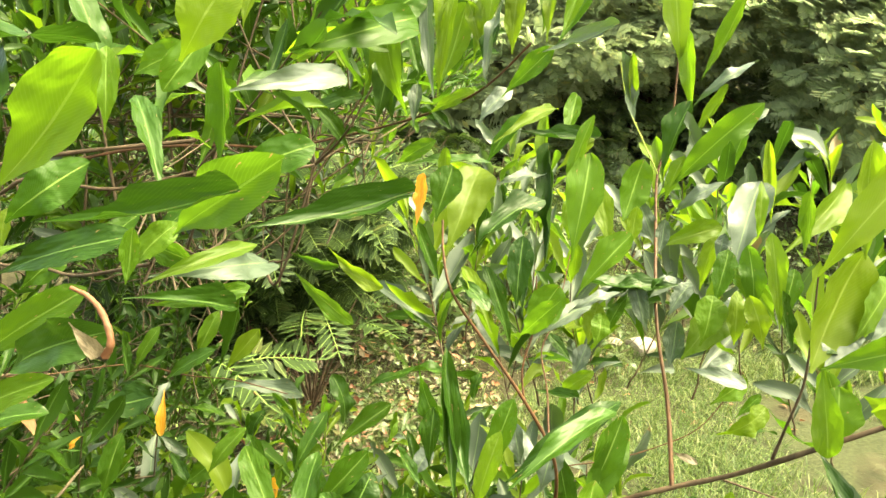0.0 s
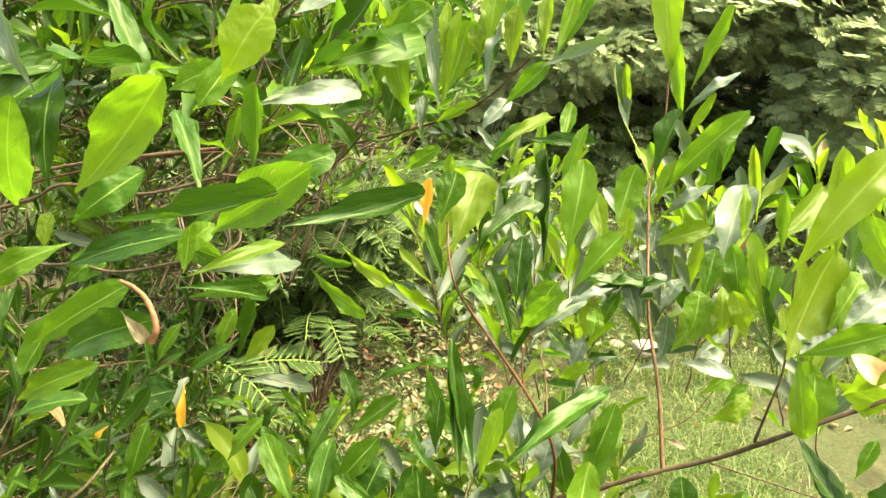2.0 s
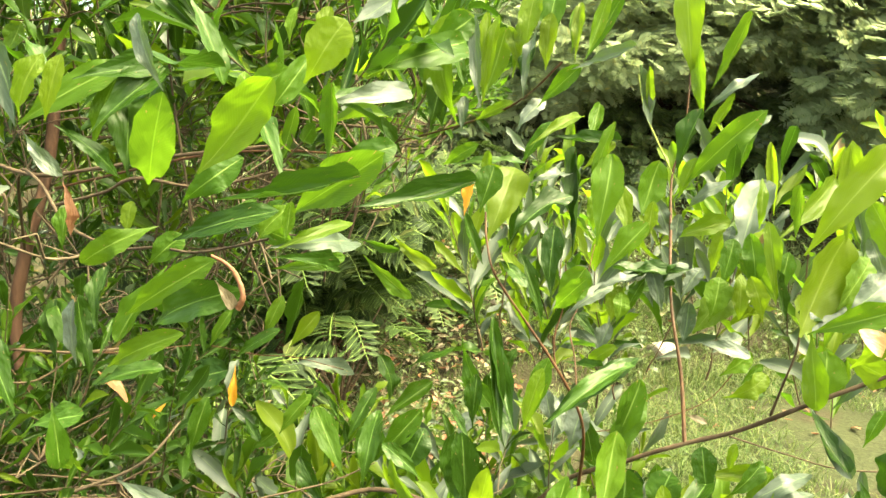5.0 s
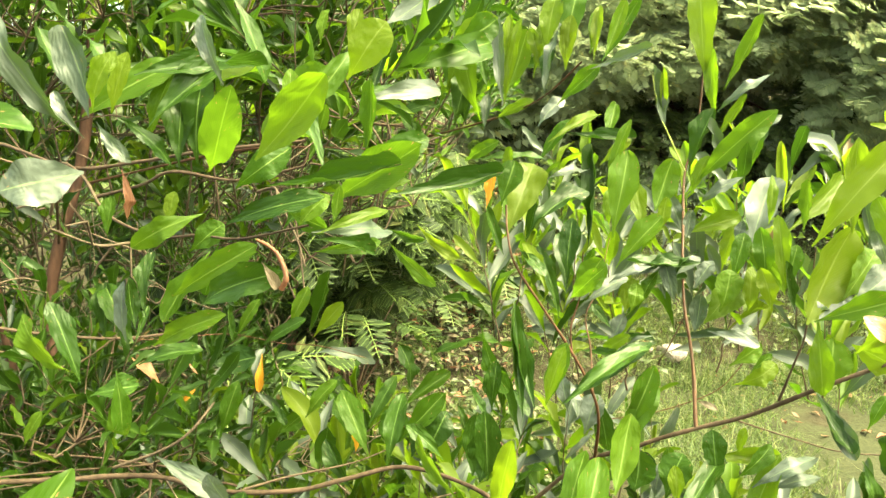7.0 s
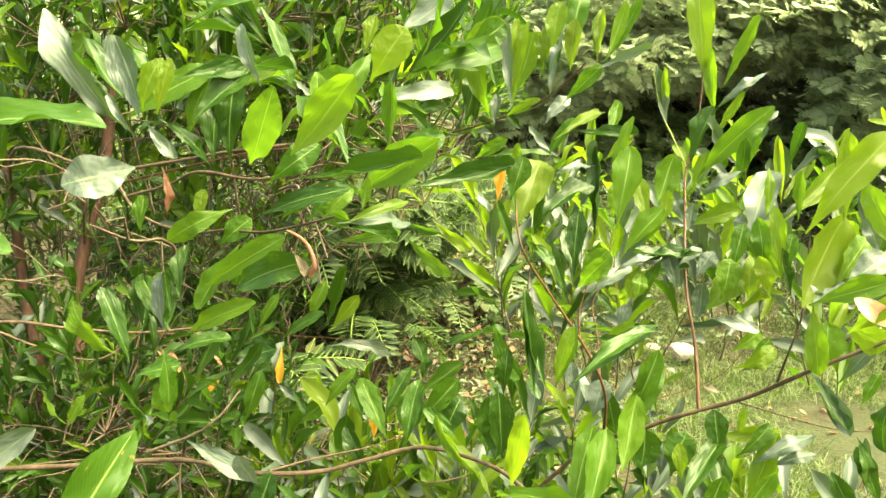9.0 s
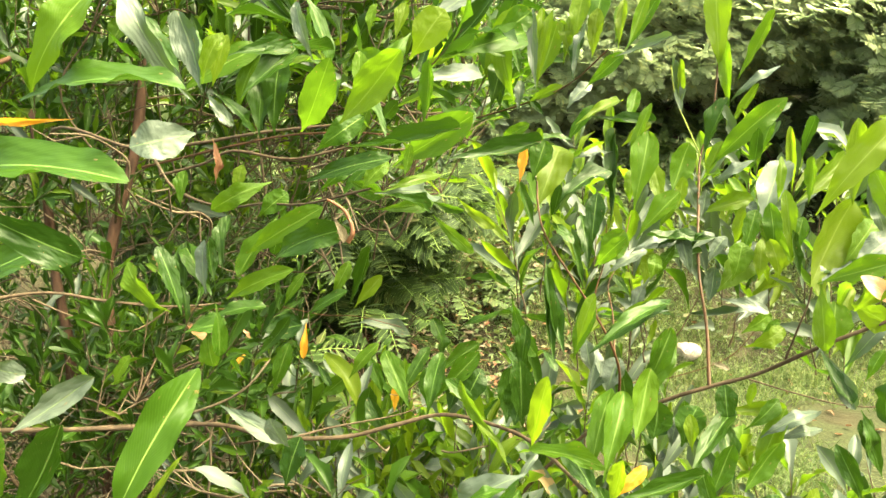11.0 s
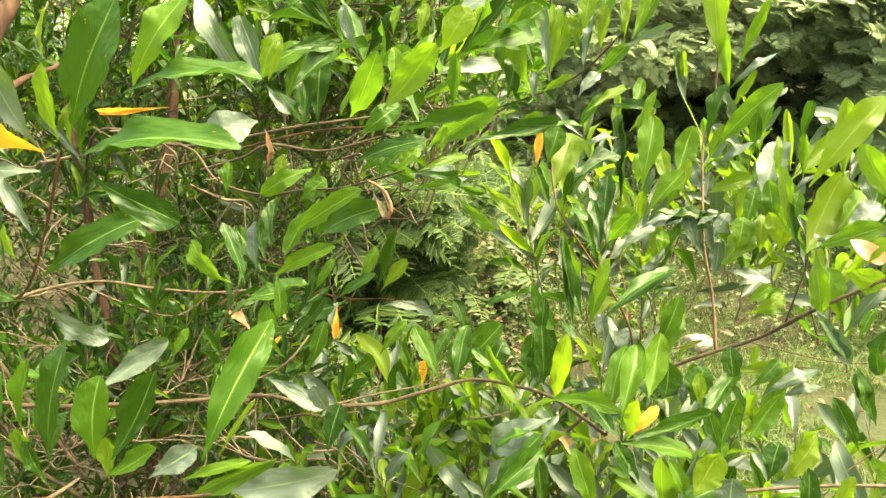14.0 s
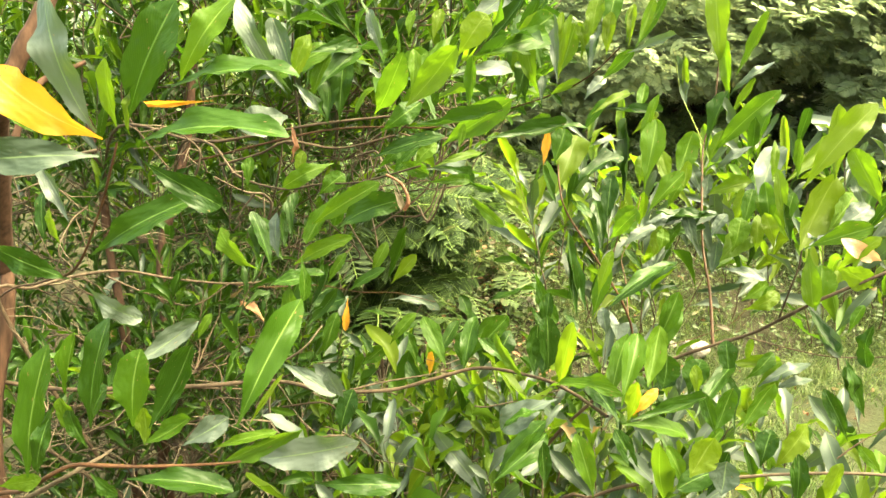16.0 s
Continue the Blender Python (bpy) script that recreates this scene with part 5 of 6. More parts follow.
leaf(stem, (0.211, 0.670, 1.190), (0.242, 0.650, 1.217), (-0.71, -0.61, 0.36), 0.0150, "w", 3)
leaf(stem_fork, (0.183, 0.700, 1.262), (0.167, 0.690, 1.319), (0.52, -0.86, -0.00), 0.0165, "w", 2)
leaf(stem_fork, (0.181, 0.700, 1.275), (0.176, 0.690, 1.319), (0.13, -0.97, -0.21), 0.0092, "y", 2)
leaf(stem, (0.263, 0.700, 1.217), (0.275, 0.700, 1.258), (-0.59, -0.79, 0.16), 0.0138, "g", 1)
leaf(stem, (0.208, 0.690, 1.198), (0.222, 0.690, 1.236), (-0.53, -0.83, 0.19), 0.0134, "y", 0)
leaf(stem, (0.153, 0.640, 1.149), (0.175, 0.640, 1.186), (-0.52, -0.80, 0.31), 0.0142, "g", 3)
leaf(stem, (0.198, 0.680, 1.160), (0.253, 0.680, 1.179), (-0.15, -0.89, 0.44), 0.0191, "y", 4)
leaf(stem, (0.195, 0.600, 1.146), (0.133, 0.600, 1.146), (-0.00, -0.49, 0.87), 0.0193, "d", 2)
leaf(stem, (0.231, 0.660, 1.129), (0.241, 0.660, 1.173), (-0.60, -0.79, 0.13), 0.0148, "y", 1)
leaf(stem, (0.248, 0.560, 1.128), (0.220, 0.560, 1.166), (-0.05, -1.00, -0.04), 0.0156, "g", 1)
leaf(stem, (0.182, 0.550, 1.043), (0.195, 0.540, 1.040), (-0.40, -0.70, 0.59), 0.0055, "T", 1)
leaf(stem, (0.225, 0.560, 1.063), (0.241, 0.560, 1.080), (-0.36, -0.86, 0.35), 0.0074, "g", 4)
leaf(stem, (0.218, 0.560, 1.051), (0.249, 0.550, 1.058), (-0.26, -0.14, 0.95), 0.0109, "d", 3)
leaf(stem, (0.172, 0.620, 1.144), (0.159, 0.620, 1.152), (0.47, -0.52, 0.71), 0.0051, "d", 5)
leaf(stem, (0.224, 0.620, 1.110), (0.234, 0.620, 1.153), (-0.66, -0.74, 0.15), 0.0128, "y", 1)
leaf(stem, (0.172, 0.600, 1.131), (0.190, 0.600, 1.156), (-0.78, -0.23, 0.58), 0.0103, "d", 3)
leaf(stem, (0.142, 0.450, 0.985), (0.188, 0.500, 1.021), (-0.15, -0.48, 0.86), 0.0159, "d", 0)
leaf(side_twig, (0.225, 0.470, 1.178), (0.279, 0.470, 1.248), (-0.38, -0.88, 0.29), 0.0228, "y", 5)
leaf(side_twig, (0.283, 0.460, 1.165), (0.257, 0.460, 1.211), (-0.18, -0.98, -0.10), 0.0177, "y", 0)
leaf(side_twig, (0.230, 0.470, 1.128), (0.273, 0.450, 1.149), (-0.52, -0.80, 0.31), 0.0172, "g", 4)
leaf(side_twig, (0.237, 0.480, 1.127), (0.239, 0.470, 1.078), (-0.38, -0.91, 0.17), 0.0166, "y", 1)
leaf(side_twig, (0.255, 0.480, 1.127), (0.229, 0.480, 1.141), (0.36, -0.65, 0.66), 0.0098, "d", 3)
leaf(side_twig, (0.230, 0.500, 1.129), (0.221, 0.500, 1.164), (0.50, -0.86, 0.13), 0.0118, "d", 2)
leaf(side_twig, (0.232, 0.500, 1.184), (0.233, 0.500, 1.220), (-0.78, -0.63, 0.01), 0.0085, "g", 2)
leaf(side_twig, (0.288, 0.500, 1.169), (0.292, 0.500, 1.208), (-0.99, -0.13, 0.10), 0.0128, "d", 3)
leaf(side_twig, (0.247, 0.450, 1.113), (0.269, 0.430, 1.142), (-0.77, -0.62, 0.16), 0.0140, "y", 1)
leaf(side_twig, (0.240, 0.480, 1.076), (0.256, 0.460, 1.042), (0.27, -0.76, 0.59), 0.0125, "d", 2)
leaf(side_twig, (0.279, 0.440, 1.078), (0.269, 0.440, 1.036), (-0.96, -0.20, 0.22), 0.0142, "d", 3)
leaf(side_twig, (0.264, 0.460, 1.059), (0.275, 0.460, 1.083), (-0.55, -0.79, 0.26), 0.0088, "g", 1)
leaf(bough, (0.198, 0.500, 1.021), (0.202, 0.500, 1.042), (-0.51, -0.86, 0.11), 0.0071, "y", 0)
leaf(bough, (0.180, 0.500, 1.018), (0.227, 0.500, 1.022), (-0.05, -0.79, 0.61), 0.0119, "y", 2)
leaf(bough, (0.122, 0.520, 1.025), (0.141, 0.520, 1.080), (-0.26, -0.96, 0.09), 0.0178, "g", 4)
leaf(bough, (0.064, 0.430, 1.082), (0.120, 0.440, 1.121), (-0.27, -0.77, 0.58), 0.0136, "d", 0)
leaf(bough, (0.039, 0.420, 1.077), (0.033, 0.460, 1.141), (0.22, -0.82, 0.53), 0.0100, "d", 2)
leaf(bough, (0.056, 0.460, 1.069), (0.069, 0.460, 1.113), (-0.32, -0.94, 0.09), 0.0140, "g", 0)
leaf(low_bough, (0.178, 0.460, 0.972), (0.178, 0.500, 1.010), (0.03, -0.68, 0.73), 0.0181, "d", 4)
leaf(low_bough, (0.206, 0.500, 0.957), (0.227, 0.500, 1.022), (-0.53, -0.83, 0.17), 0.0175, "g", 1)
leaf(low_bough, (0.203, 0.430, 0.954), (0.227, 0.430, 0.988), (-0.40, -0.87, 0.29), 0.0135, "g", 0)
leaf(low_bough, (0.208, 0.400, 0.934), (0.207, 0.400, 0.978), (-0.21, -0.98, -0.00), 0.0144, "d", 4)
leaf(low_bough, (0.270, 0.460, 0.966), (0.249, 0.460, 1.010), (-0.07, -1.00, -0.03), 0.0138, "d", 1)
leaf(low_bough, (0.282, 0.460, 0.987), (0.264, 0.460, 1.030), (0.04, -1.00, 0.02), 0.0127, "d", 0)
leaf(low_bough, (0.146, 0.420, 0.930), (0.162, 0.420, 0.969), (-0.65, -0.72, 0.26), 0.0140, "d", 2)
leaf(low_bough, (0.180, 0.420, 0.951), (0.118, 0.400, 0.948), (0.07, -0.34, 0.94), 0.0197, "d", 3)
leaf(low_bough, (0.221, 0.500, 0.942), (0.225, 0.500, 0.915), (0.05, -1.00, 0.01), 0.0090, "g", 1)
leaf(low_bough, (0.223, 0.500, 0.995), (0.257, 0.500, 1.007), (-0.26, -0.62, 0.74), 0.0116, "w", 3)
leaf(low_bough, (0.278, 0.420, 0.956), (0.260, 0.420, 0.978), (0.04, -1.00, 0.03), 0.0096, "g", 0)
leaf(low_bough, (0.132, 0.460, 0.940), (0.111, 0.480, 0.970), (0.48, -0.53, 0.70), 0.0138, "d", 2)
leaf(low_bough, (0.130, 0.420, 0.934), (0.113, 0.420, 0.972), (0.28, -0.95, 0.13), 0.0137, "g", 4)
leaf(low_bough, (0.058, 0.440, 0.915), (0.043, 0.440, 0.970), (0.19, -0.98, 0.05), 0.0189, "g", 1)
leaf(low_bough, (0.099, 0.460, 0.928), (0.078, 0.460, 0.968), (0.34, -0.92, 0.17), 0.0150, "d", 0)
leaf(low_bough, (0.181, 0.420, 0.939), (0.163, 0.420, 0.939), (0.03, -0.57, 0.82), 0.0053, "Y", 2)
leaf(low_bough, (0.238, 0.420, 0.925), (0.248, 0.420, 0.963), (-0.74, -0.65, 0.20), 0.0131, "y", 1)
leaf(low_bough, (0.134, 0.400, 0.977), (0.150, 0.400, 0.996), (-0.33, -0.90, 0.28), 0.0082, "g", 4)
leaf(stem_b, (0.007, 0.468, 1.013), (0.010, 0.474, 1.058), (-0.06, -0.99, 0.14), 0.0182, "d", 2)
leaf(stem_b, (0.104, 0.458, 1.008), (0.118, 0.486, 1.055), (0.03, -0.86, 0.50), 0.0209, "g", 2)
leaf(stem_b, (0.107, 0.571, 1.038), (0.117, 0.565, 0.991), (-0.07, -0.99, 0.11), 0.0175, "d", 5)
leaf(stem_b, (0.097, 0.566, 1.005), (0.108, 0.571, 1.038), (-0.45, -0.85, 0.28), 0.0229, "w", 1)
leaf(stem_b, (0.117, 0.518, 1.012), (0.146, 0.528, 1.071), (-0.16, -0.96, 0.25), 0.0201, "g", 5)
leaf(stem_b, (0.083, 0.567, 1.024), (0.078, 0.571, 1.053), (-0.16, -0.98, 0.09), 0.0139, "w", 1)
leaf(stem_b, (0.010, 0.591, 1.091), (0.033, 0.584, 1.032), (-0.36, -0.93, -0.04), 0.0146, "g", 3)
leaf(stem_b, (0.020, 0.602, 1.017), (0.015, 0.604, 1.040), (-0.16, -0.98, 0.08), 0.0117, "d", 2)
leaf(bough, (0.153, 0.501, 0.989), (0.150, 0.505, 1.024), (-0.25, -0.96, 0.10), 0.0132, "g", 2)
leaf(bough, (0.140, 0.499, 0.986), (0.145, 0.503, 1.012), (-0.30, -0.93, 0.20), 0.0101, "w", 5)
leaf(bough, (0.121, 0.479, 1.001), (0.125, 0.483, 1.030), (-0.40, -0.89, 0.20), 0.0265, "d", 2)
leaf(bough, (0.145, 0.487, 0.992), (0.157, 0.492, 1.024), (-0.46, -0.83, 0.31), 0.0251, "d", 1)
leaf(bough, (0.124, 0.505, 0.990), (0.137, 0.510, 1.016), (-0.39, -0.85, 0.35), 0.0252, "d", 2)
leaf(bough, (0.148, 0.467, 0.997), (0.146, 0.471, 1.025), (-0.23, -0.97, 0.11), 0.0109, "y", 4)
leaf(bough, (0.182, 0.492, 1.008), (0.178, 0.496, 1.041), (-0.14, -0.98, 0.11), 0.0170, "d", 0)
leaf(low_bough, (0.156, 0.439, 0.977), (0.170, 0.445, 1.014), (-0.09, -0.98, 0.20), 0.0162, "g", 2)
leaf(low_bough, (0.172, 0.422, 0.989), (0.197, 0.429, 1.025), (0.12, -0.99, 0.12), 0.0161, "g", 2)
leaf(low_bough, (0.198, 0.421, 0.958), (0.224, 0.428, 0.991), (0.01, -0.98, 0.20), 0.0199, "y", 5)
leaf(low_bough, (0.186, 0.419, 0.958), (0.195, 0.424, 0.987), (-0.43, -0.86, 0.27), 0.0182, "d", 1)
leaf(low_bough, (0.120, 0.373, 0.968), (0.138, 0.379, 0.997), (0.12, -0.99, 0.12), 0.0249, "y", 2)
leaf(low_bough, (0.143, 0.374, 0.954), (0.147, 0.377, 0.980), (-0.26, -0.95, 0.18), 0.0223, "w", 2)
leaf(low_bough, (0.194, 0.493, 1.006), (0.221, 0.498, 1.030), (0.12, -0.99, 0.10), 0.0133, "g", 1)
leaf(low_bough, (0.207, 0.493, 1.000), (0.254, 0.500, 1.022), (-0.22, -0.70, 0.68), 0.0140, "w", 3)
leaf(low_bough, (0.264, 0.462, 1.037), (0.272, 0.458, 1.001), (0.14, -0.98, 0.15), 0.0122, "d", 3)
leaf(stem, (0.167, 0.657, 1.185), (0.183, 0.665, 1.233), (0.09, -0.99, 0.13), 0.0266, "g", 2)
leaf(stem, (0.198, 0.676, 1.162), (0.184, 0.681, 1.200), (-0.13, -0.99, 0.06), 0.0146, "w", 3)
leaf(stem, (0.196, 0.656, 1.159), (0.201, 0.660, 1.186), (-0.29, -0.94, 0.20), 0.0114, "w", 2)
leaf(stem, (0.235, 0.638, 1.156), (0.241, 0.642, 1.178), (-0.37, -0.89, 0.25), 0.0104, "w", 3)
leaf(stem, (0.189, 0.566, 1.102), (0.223, 0.584, 1.136), (0.19, -0.94, 0.29), 0.0272, "y", 0)
leaf(stem, (0.213, 0.571, 1.126), (0.236, 0.575, 1.141), (-0.29, -0.71, 0.64), 0.0182, "w", 3)
leaf(stem, (0.192, 0.566, 1.096), (0.231, 0.557, 1.087), (-0.06, -0.86, 0.50), 0.0127, "w", 1)
leaf(stem, (0.173, 0.627, 1.109), (0.162, 0.631, 1.148), (-0.05, -0.99, 0.10), 0.0125, "w", 0)
leaf(stem, (0.175, 0.610, 1.133), (0.197, 0.614, 1.149), (-0.34, -0.69, 0.64), 0.0133, "w", 0)
leaf(stem, (0.185, 0.628, 1.109), (0.180, 0.631, 1.139), (-0.20, -0.97, 0.09), 0.0097, "w", 0)
leaf(stem, (0.193, 0.604, 1.084), (0.199, 0.610, 1.117), (-0.46, -0.86, 0.22), 0.0154, "w", 2)
leaf(stem, (0.224, 0.603, 1.056), (0.251, 0.608, 1.075), (0.14, -0.99, 0.05), 0.0180, "g", 4)
leaf(stem, (0.224, 0.625, 1.070), (0.251, 0.629, 1.083), (-0.11, -0.86, 0.50), 0.0147, "w", 5)
leaf(stem_b_back, (0.118, 0.611, 1.176), (0.121, 0.616, 1.209), (-0.32, -0.94, 0.16), 0.0130, "y", 5)
leaf(stem_b_back, (0.133, 0.606, 1.133), (0.162, 0.610, 1.142), (-0.10, -0.76, 0.64), 0.0120, "w", 0)
leaf(stem_b_back, (0.095, 0.580, 1.113), (0.131, 0.586, 1.136), (-0.26, -0.76, 0.60), 0.0155, "w", 1)
leaf(stem_b_back, (0.125, 0.617, 1.068), (0.136, 0.622, 1.095), (-0.41, -0.86, 0.31), 0.0132, "w", 4)
leaf(stem_b_back, (0.133, 0.602, 1.101), (0.140, 0.607, 1.131), (-0.27, -0.94, 0.21), 0.0160, "y", 0)
leaf(side_twig, (0.239, 0.618, 1.152), (0.269, 0.650, 1.219), (-0.36, -0.77, 0.53), 0.0306, "w", 1)
leaf(side_twig, (0.240, 0.581, 1.181), (0.243, 0.587, 1.221), (-0.15, -0.98, 0.15), 0.0091, "y", 5)
leaf(side_twig, (0.228, 0.513, 1.137), (0.223, 0.521, 1.194), (-0.09, -0.99, 0.12), 0.0114, "y", 0)
leaf(side_twig, (0.277, 0.646, 1.186), (0.274, 0.654, 1.249), (-0.40, -0.91, 0.11), 0.0094, "y", 2)
leaf(side_twig, (0.255, 0.482, 1.185), (0.258, 0.491, 1.248), (-0.19, -0.97, 0.15), 0.0159, "y", 2)
leaf(side_twig, (0.226, 0.471, 1.126), (0.260, 0.493, 1.188), (0.20, -0.95, 0.22), 0.0332, "y", 2)
leaf(side_twig, (0.229, 0.520, 1.181), (0.280, 0.550, 1.222), (0.26, -0.90, 0.34), 0.0195, "y", 4)
leaf(side_twig, (0.234, 0.472, 1.128), (0.254, 0.487, 1.150), (-0.17, -0.73, 0.67), 0.0195, "w", 0)
leaf(side_twig, (0.249, 0.475, 1.142), (0.277, 0.492, 1.173), (0.30, -0.93, 0.23), 0.0202, "g", 0)
leaf(side_twig, (0.250, 0.465, 1.141), (0.280, 0.471, 1.164), (-0.30, -0.76, 0.57), 0.0194, "w", 4)
leaf(side_twig, (0.279, 0.480, 1.160), (0.270, 0.483, 1.188), (-0.21, -0.98, 0.04), 0.0112, "w", 3)
leaf(side_twig, (0.278, 0.445, 1.122), (0.243, 0.434, 1.139), (0.14, -0.94, -0.31), 0.0137, "P", 5)
leaf(side_twig, (0.230, 0.554, 1.135), (0.226, 0.560, 1.181), (-0.25, -0.96, 0.11), 0.0161, "g", 3)
leaf(side_twig, (0.227, 0.531, 1.120), (0.219, 0.535, 1.153), (-0.10, -0.99, 0.09), 0.0140, "y", 3)
leaf(side_twig, (0.229, 0.514, 1.141), (0.237, 0.519, 1.173), (-0.12, -0.98, 0.19), 0.0119, "g", 0)
leaf(side_twig, (0.206, 0.541, 1.060), (0.240, 0.546, 1.076), (0.16, -0.99, -0.04), 0.0164, "y", 3)
leaf(side_twig, (0.248, 0.486, 1.072), (0.254, 0.492, 1.111), (-0.17, -0.97, 0.17), 0.0255, "g", 4)
leaf(side_twig, (0.256, 0.472, 1.113), (0.286, 0.472, 1.098), (-0.11, -0.96, -0.24), 0.0210, "y", 0)
leaf(side_twig, (0.242, 0.486, 1.076), (0.260, 0.462, 1.037), (-0.23, -0.87, 0.44), 0.0135, "w", 4)
leaf(stem_b, (0.025, 0.534, 1.198), (0.035, 0.540, 1.232), (-0.15, -0.97, 0.20), 0.0206, "g", 4)
leaf(stem_b_back, (0.075, 0.532, 1.144), (0.079, 0.538, 1.189), (-0.10, -0.98, 0.15), 0.0162, "d", 0)
leaf(stem_b_back, (0.082, 0.531, 1.130), (0.102, 0.537, 1.158), (0.09, -0.99, 0.14), 0.0238, "g", 2)
leaf(stem_b, (-0.055, 0.502, 1.172), (-0.022, 0.501, 1.141), (-0.18, -0.97, -0.17), 0.0105, "g", 0)
leaf(stem_b, (-0.036, 0.506, 1.186), (-0.005, 0.506, 1.161), (-0.16, -0.97, -0.19), 0.0094, "y", 1)
leaf(stem_b, (-0.057, 0.503, 1.183), (-0.030, 0.505, 1.175), (-0.05, -0.93, -0.36), 0.0084, "g", 4)
leaf(stem, (0.161, 0.606, 1.173), (0.166, 0.610, 1.201), (-0.03, -0.99, 0.16), 0.0119, "y", 2)
leaf(stem_b_back, (0.111, 0.555, 1.136), (0.147, 0.561, 1.150), (-0.15, -0.72, 0.68), 0.0089, "w", 3)
leaf(stem, (0.174, 0.599, 1.112), (0.165, 0.603, 1.147), (-0.14, -0.99, 0.07), 0.0131, "w", 0)
leaf(stem, (0.190, 0.602, 1.123), (0.206, 0.607, 1.147), (-0.41, -0.80, 0.43), 0.0131, "w", 0)
leaf(stem, (0.199, 0.561, 1.113), (0.208, 0.566, 1.146), (0.08, -0.99, 0.14), 0.0224, "g", 1)
leaf(stem_b_back, (0.128, 0.553, 1.113), (0.133, 0.557, 1.136), (0.10, -0.99, 0.13), 0.0134, "g", 3)
leaf(stem, (0.216, 0.586, 1.136), (0.226, 0.592, 1.173), (0.09, -0.99, 0.14), 0.0173, "g", 0)
leaf(side_twig, (0.222, 0.563, 1.113), (0.224, 0.568, 1.149), (-0.15, -0.98, 0.15), 0.0145, "y", 5)


# ---- the rest of the hopbushes: many small shoots ----
def shoot(leafy, woody, foot, way, length, size, rng, core, inks=(0.5, 0.1, 0.4), thick=0.0008, wide=0.2, sunny=0.12, gap=0.0085):
    """A leafy shoot: a thin stem with leaves set round it in a spiral, closer and steeper towards the tip."""
    foot, way = Vector(foot), Vector(way).normalized()
    side = way.orthogonal().normalized()
    end = foot + way * length + side * rng.uniform(-0.15, 0.15) * length + Vector((0, 0, 0.12 * length))
    line = spline([foot, foot.lerp(end, 0.5) + Vector(rng.normal(size=3)) * 0.05 * length, end], 4)
    woody.add(*tube(line, thick, thick * 0.5, 5, int(rng.integers(99))))
    woody.add(*tube(spline([core, core.lerp(foot, 0.55) + Vector(rng.normal(size=3)) * 0.06 * (foot - core).length, foot], 3), thick * 1.4, thick, 5, int(rng.integers(99))))
    n = max(5, int(length / gap))
    for i in range(n):
        s = 0.08 + 0.92 * (i + rng.uniform(0, 0.8)) / n
        at = line[min(len(line) - 1, int(s * (len(line) - 1)))]
        turn = i * 2.4 + rng.uniform(-0.4, 0.4)
        out = side * math.cos(turn) + way.cross(side) * math.sin(turn)
        steep = 0.45 + 0.9 * s + rng.uniform(-0.25, 0.25)
        along = out + way * steep + Vector((0, 0, 0.25)) + Vector(rng.normal(size=3)) * 0.15
        facing = way * 1.0 - out * 0.6 * steep + Vector((0, 0, 0.7)) + Vector(rng.normal(size=3)) * 0.4
        pick = rng.choice(3, p=inks)
        # This share of leaves faces the sky and takes the sheen-coloured material.
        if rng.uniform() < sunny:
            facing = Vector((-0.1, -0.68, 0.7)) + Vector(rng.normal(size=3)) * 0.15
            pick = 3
        if facing.cross(along).length < 0.05:
            continue
        long = size * rng.uniform(0.6, 1.15)
        v, f, u = SMALL[rng.integers(len(SMALL))]
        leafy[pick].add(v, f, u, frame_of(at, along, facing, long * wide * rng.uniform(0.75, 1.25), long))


def in_clearing(p):
    """Whether a place lies in the open gap between the two bushes."""
    s = p.y + 0.04
    return -0.27 * s < p.x < 0.02 and 1.2 - 0.31 * s < p.z < 1.2 - 0.085 * s


def thicket(bush, boxes, core, seed, size=0.05, inks=(0.44, 0.08, 0.48), sunny=0.07):
    """Fills boxes (x0, x1, y0, y1, z0, z1, count, lean) with leafy shoots: a mesh for each leaf colour and one for the
    twigs.
    """
    rng = np.random.default_rng(seed)
    leafy, woody = [Pile(), Pile(), Pile(), Pile()], Pile()
    heart = Vector(core)
    for x0, x1, y0, y1, z0, z1, count, lean in boxes:
        for _ in range(max(1, round(count / 7))):
            node_at = Vector((rng.uniform(x0, x1), rng.uniform(y0, y1), rng.uniform(z0, z1)))
            if in_clearing(node_at):
                continue
            start = heart.lerp(node_at, rng.uniform(0.55, 0.85))
            woody.add(*tube(spline([start, start.lerp(node_at, 0.5) + Vector(rng.normal(size=3)) * 0.05, node_at], 5), 0.0014, 0.0009, 5, int(rng.integers(99))))
            for _ in range(7):
                p = node_at + Vector((rng.normal() * 0.06, rng.normal() * 0.06, abs(rng.normal()) * 0.06 - 0.01))
                p.z = min(p.z, z1 + 0.04)
                way = Vector(lean) + (p - node_at) * 4 + Vector(rng.normal(size=3)) * 0.4
                tip = p + way.normalized() * 0.12
                if in_clearing(p) or in_clearing(tip) or (tip.z > 1.1 and tip.x > 0.09 * tip.y):
                    continue
                shoot(leafy, woody, p, way, rng.uniform(0.05, 0.14), size * rng.uniform(0.8, 1.2), rng, node_at, inks, sunny=sunny)
    for pile, mat, label in zip(leafy, (GREEN, YOUNG, DEEP, SKYSHEEN), ("", "bright young leaves", "dark old leaves with some shade put into their colour", "leaves with a sky sheen put into their pale colour")):
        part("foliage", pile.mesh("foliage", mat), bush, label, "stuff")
    part("twig_tangle", woody.mesh("twig_tangle", BARK), bush, "thin red-brown twigs", "stuff")


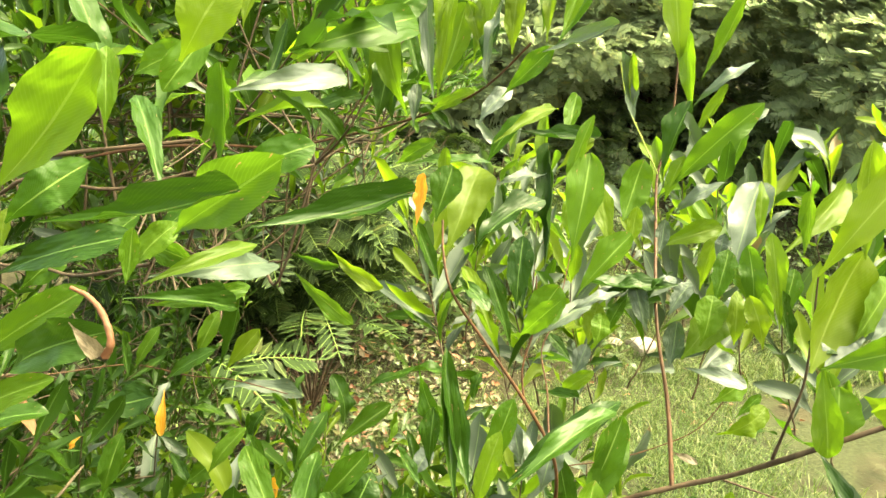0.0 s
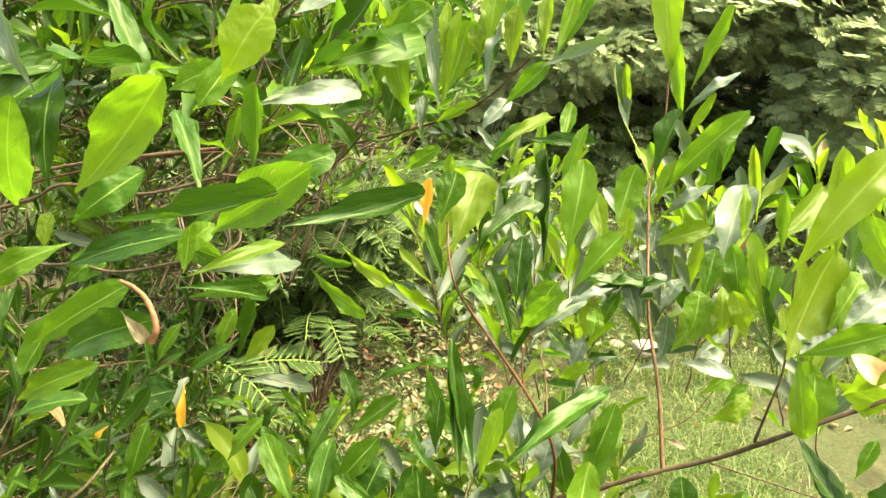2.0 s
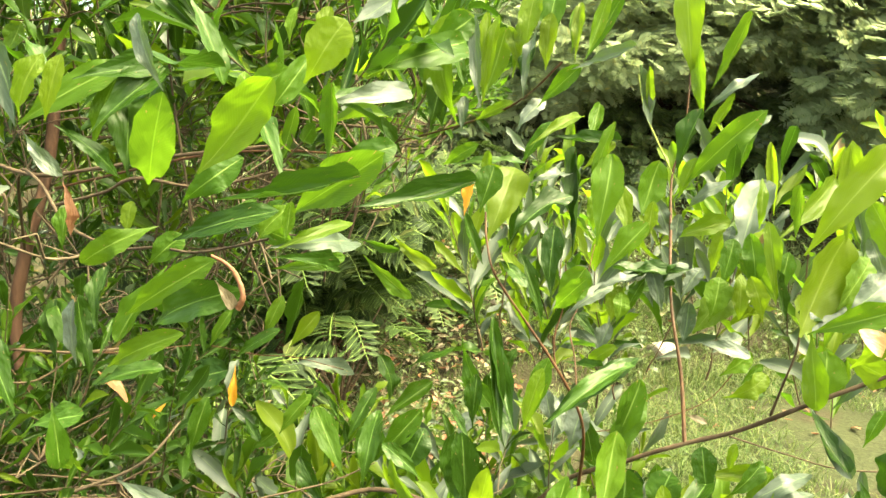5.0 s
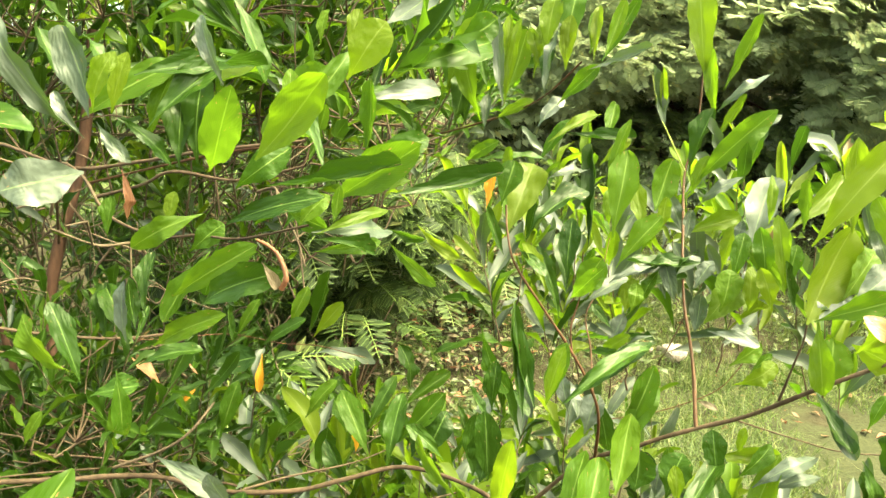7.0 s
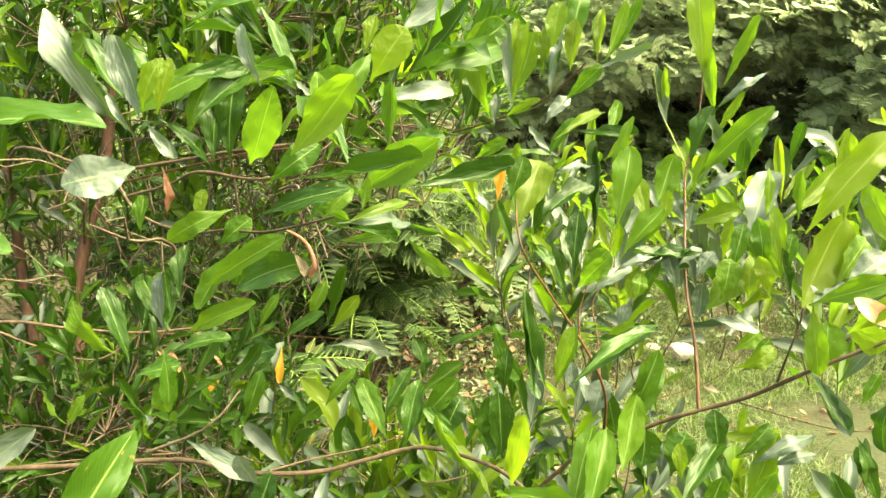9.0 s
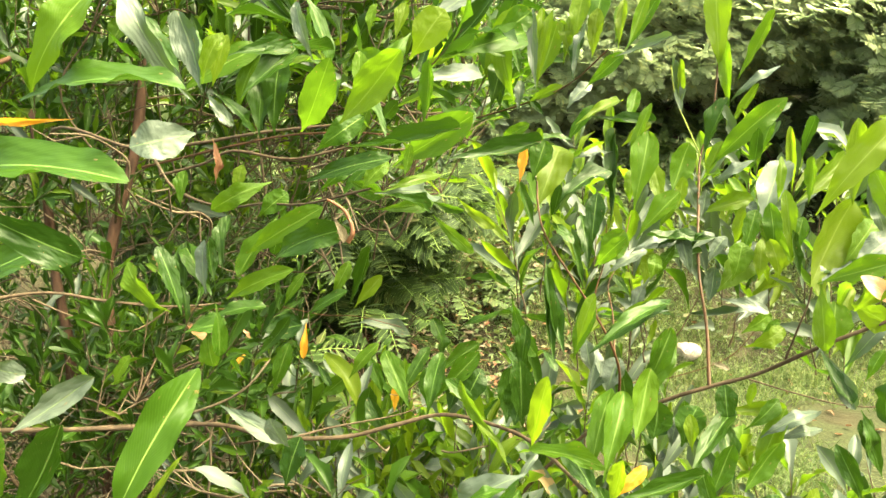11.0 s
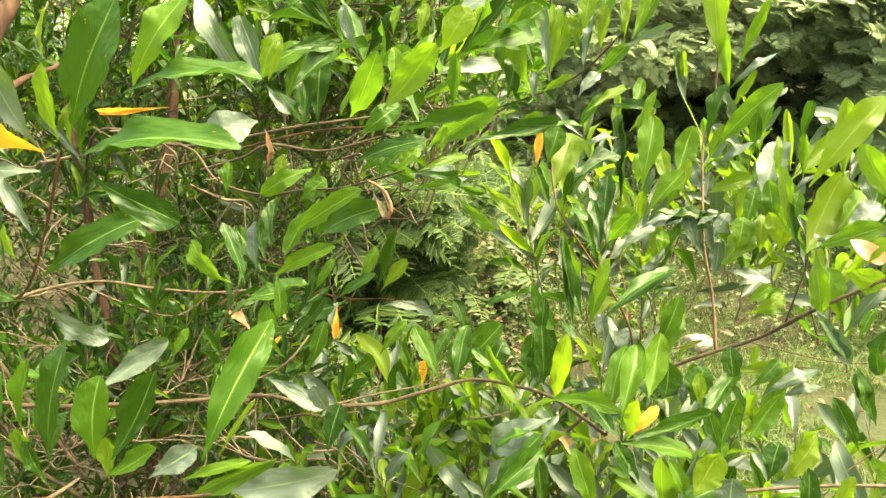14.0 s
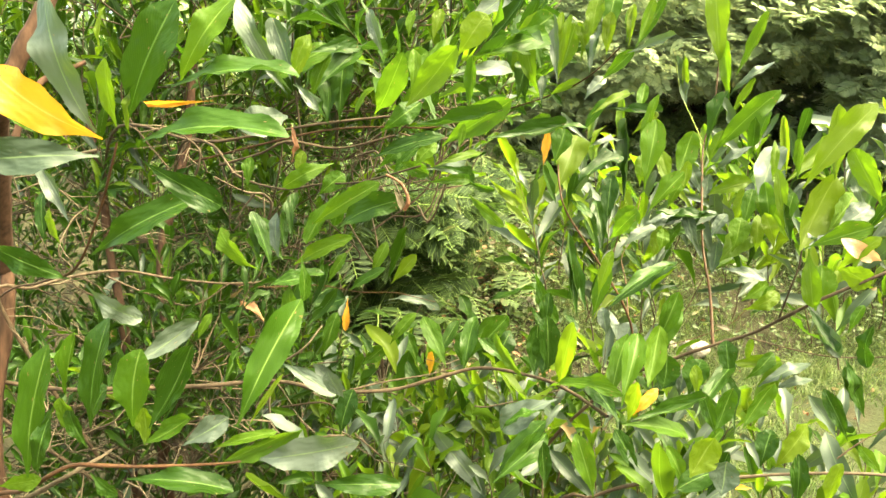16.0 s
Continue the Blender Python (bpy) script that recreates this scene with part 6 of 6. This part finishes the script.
def dry_twigs(bush, boxes, seed):
    """Bare, crooked grey twigs with short side spurs, tangled inside the bush."""
    rng = np.random.default_rng(seed)
    pile = Pile()
    for x0, x1, y0, y1, z0, z1, count in boxes:
        for _ in range(count):
            p = Vector((rng.uniform(x0, x1), rng.uniform(y0, y1), rng.uniform(z0, z1)))
            way = Vector((rng.normal(), rng.normal() * 0.5, rng.normal() * 0.6 + 0.15)).normalized()
            line = [p]
            for _ in range(5):
                way = (way + Vector(rng.normal(size=3)) * 0.33).normalized()
                line.append(line[-1] + way * rng.uniform(0.01, 0.03))
            if any(in_clearing(q) for q in line):
                continue
            thick = rng.uniform(0.0006, 0.0016)
            pile.add(*tube(spline(line, 3), thick, thick * 0.5, 5, int(rng.integers(99))))
            for k in (1, 2, 3, 4):
                spur = line[k] + (way + Vector(rng.normal(size=3)) * 0.9).normalized() * rng.uniform(0.02, 0.07)
                pile.add(*tube([line[k], line[k].lerp(spur, 0.5) + Vector(rng.normal(size=3)) * 0.004, spur], thick * 0.6, thick * 0.35, 4, 1))
    part("dry_twig_tangle", pile.mesh("dry_twig_tangle", GREYTWIG), bush, "bare grey-brown dry twigs", "stuff")


# More dark leaves here to carry the left side's shade in colour.
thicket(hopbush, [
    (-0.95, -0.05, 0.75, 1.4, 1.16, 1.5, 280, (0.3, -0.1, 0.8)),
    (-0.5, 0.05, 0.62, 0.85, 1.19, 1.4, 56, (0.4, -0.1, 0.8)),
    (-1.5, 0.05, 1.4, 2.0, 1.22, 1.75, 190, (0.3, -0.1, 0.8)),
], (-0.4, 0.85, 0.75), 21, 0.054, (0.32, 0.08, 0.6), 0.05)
thicket(hopbush, [
    (-0.3, 0.0, 0.62, 1.1, 0.55, 0.86, 77, (0.1, -0.1, 0.9)),
    (-0.2, 0.14, 0.5, 0.9, 0.58, 0.82, 84, (0.1, -0.1, 0.9)),
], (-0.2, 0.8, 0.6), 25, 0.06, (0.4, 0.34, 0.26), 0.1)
thicket(hopbush, [
    (-1.9, -0.15, 1.5, 2.3, 1.15, 2.05, 300, (0.3, -0.1, 0.8)),
    (-0.9, -0.1, 0.8, 1.3, 1.1, 1.45, 120, (0.3, -0.1, 0.8)),
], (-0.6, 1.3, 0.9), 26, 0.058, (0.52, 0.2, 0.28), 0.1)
# Mostly dark leaves: the shade low in the bush is put into colour.
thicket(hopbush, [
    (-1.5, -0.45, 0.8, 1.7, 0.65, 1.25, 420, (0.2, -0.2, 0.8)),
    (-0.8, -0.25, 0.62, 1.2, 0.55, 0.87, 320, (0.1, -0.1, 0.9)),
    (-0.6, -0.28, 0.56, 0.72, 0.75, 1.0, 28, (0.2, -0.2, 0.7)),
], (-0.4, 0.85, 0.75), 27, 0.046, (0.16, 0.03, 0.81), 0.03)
dry_twigs(hopbush, [(-0.75, -0.02, 0.42, 0.85, 0.66, 0.97, 150), (-0.7, -0.1, 0.5, 0.95, 0.95, 1.25, 60), (-0.12, 0.18, 0.42, 0.8, 0.66, 0.84, 25)], 24)


def upright(bush, boxes, seed, size=0.064):
    """Slender upright stems, each leafy along its upper part, rising from the boughs."""
    rng = np.random.default_rng(seed)
    leafy, woody = [Pile(), Pile(), Pile(), Pile()], Pile()
    for x0, x1, y0, y1, z0, z1, count, tall in boxes:
        for _ in range(count):
            p = Vector((rng.uniform(x0, x1), rng.uniform(y0, y1), rng.uniform(z0, z1)))
            if in_clearing(p) or in_clearing(p + Vector((0, 0, 0.1))):
                continue
            way = Vector((rng.normal() * 0.16, rng.normal() * 0.16 - 0.05, 1.0))
            q = p - way * rng.uniform(0.01, 0.03)
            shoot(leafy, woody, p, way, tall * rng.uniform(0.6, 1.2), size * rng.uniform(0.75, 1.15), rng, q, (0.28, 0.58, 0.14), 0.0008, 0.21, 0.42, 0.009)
    for pile, mat, label in zip(leafy, (GREEN, YOUNG, DEEP, SKYSHEEN), ("", "bright young leaves", "dark old leaves with some shade put into their colour", "leaves with a sky sheen put into their pale colour")):
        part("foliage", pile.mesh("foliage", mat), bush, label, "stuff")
    part("twig_tangle", woody.mesh("twig_tangle", BARK), bush, "thin red-brown twigs", "stuff")


upright(young_hopbush, [
    (0.0, 0.24, 0.7, 1.0, 0.98, 1.1, 20, 0.14),
    (0.24, 0.6, 0.7, 1.0, 1.02, 1.12, 24, 0.13),
    (0.3, 0.6, 0.6, 0.9, 0.97, 1.04, 8, 0.11),
    (-0.2, 0.02, 0.48, 0.7, 0.8, 0.89, 18, 0.09),
    (0.05, 0.42, 0.42, 0.58, 0.83, 0.89, 14, 0.08),
    (-0.05, 0.2, 0.48, 0.75, 0.76, 0.89, 30, 0.09),
], 22)
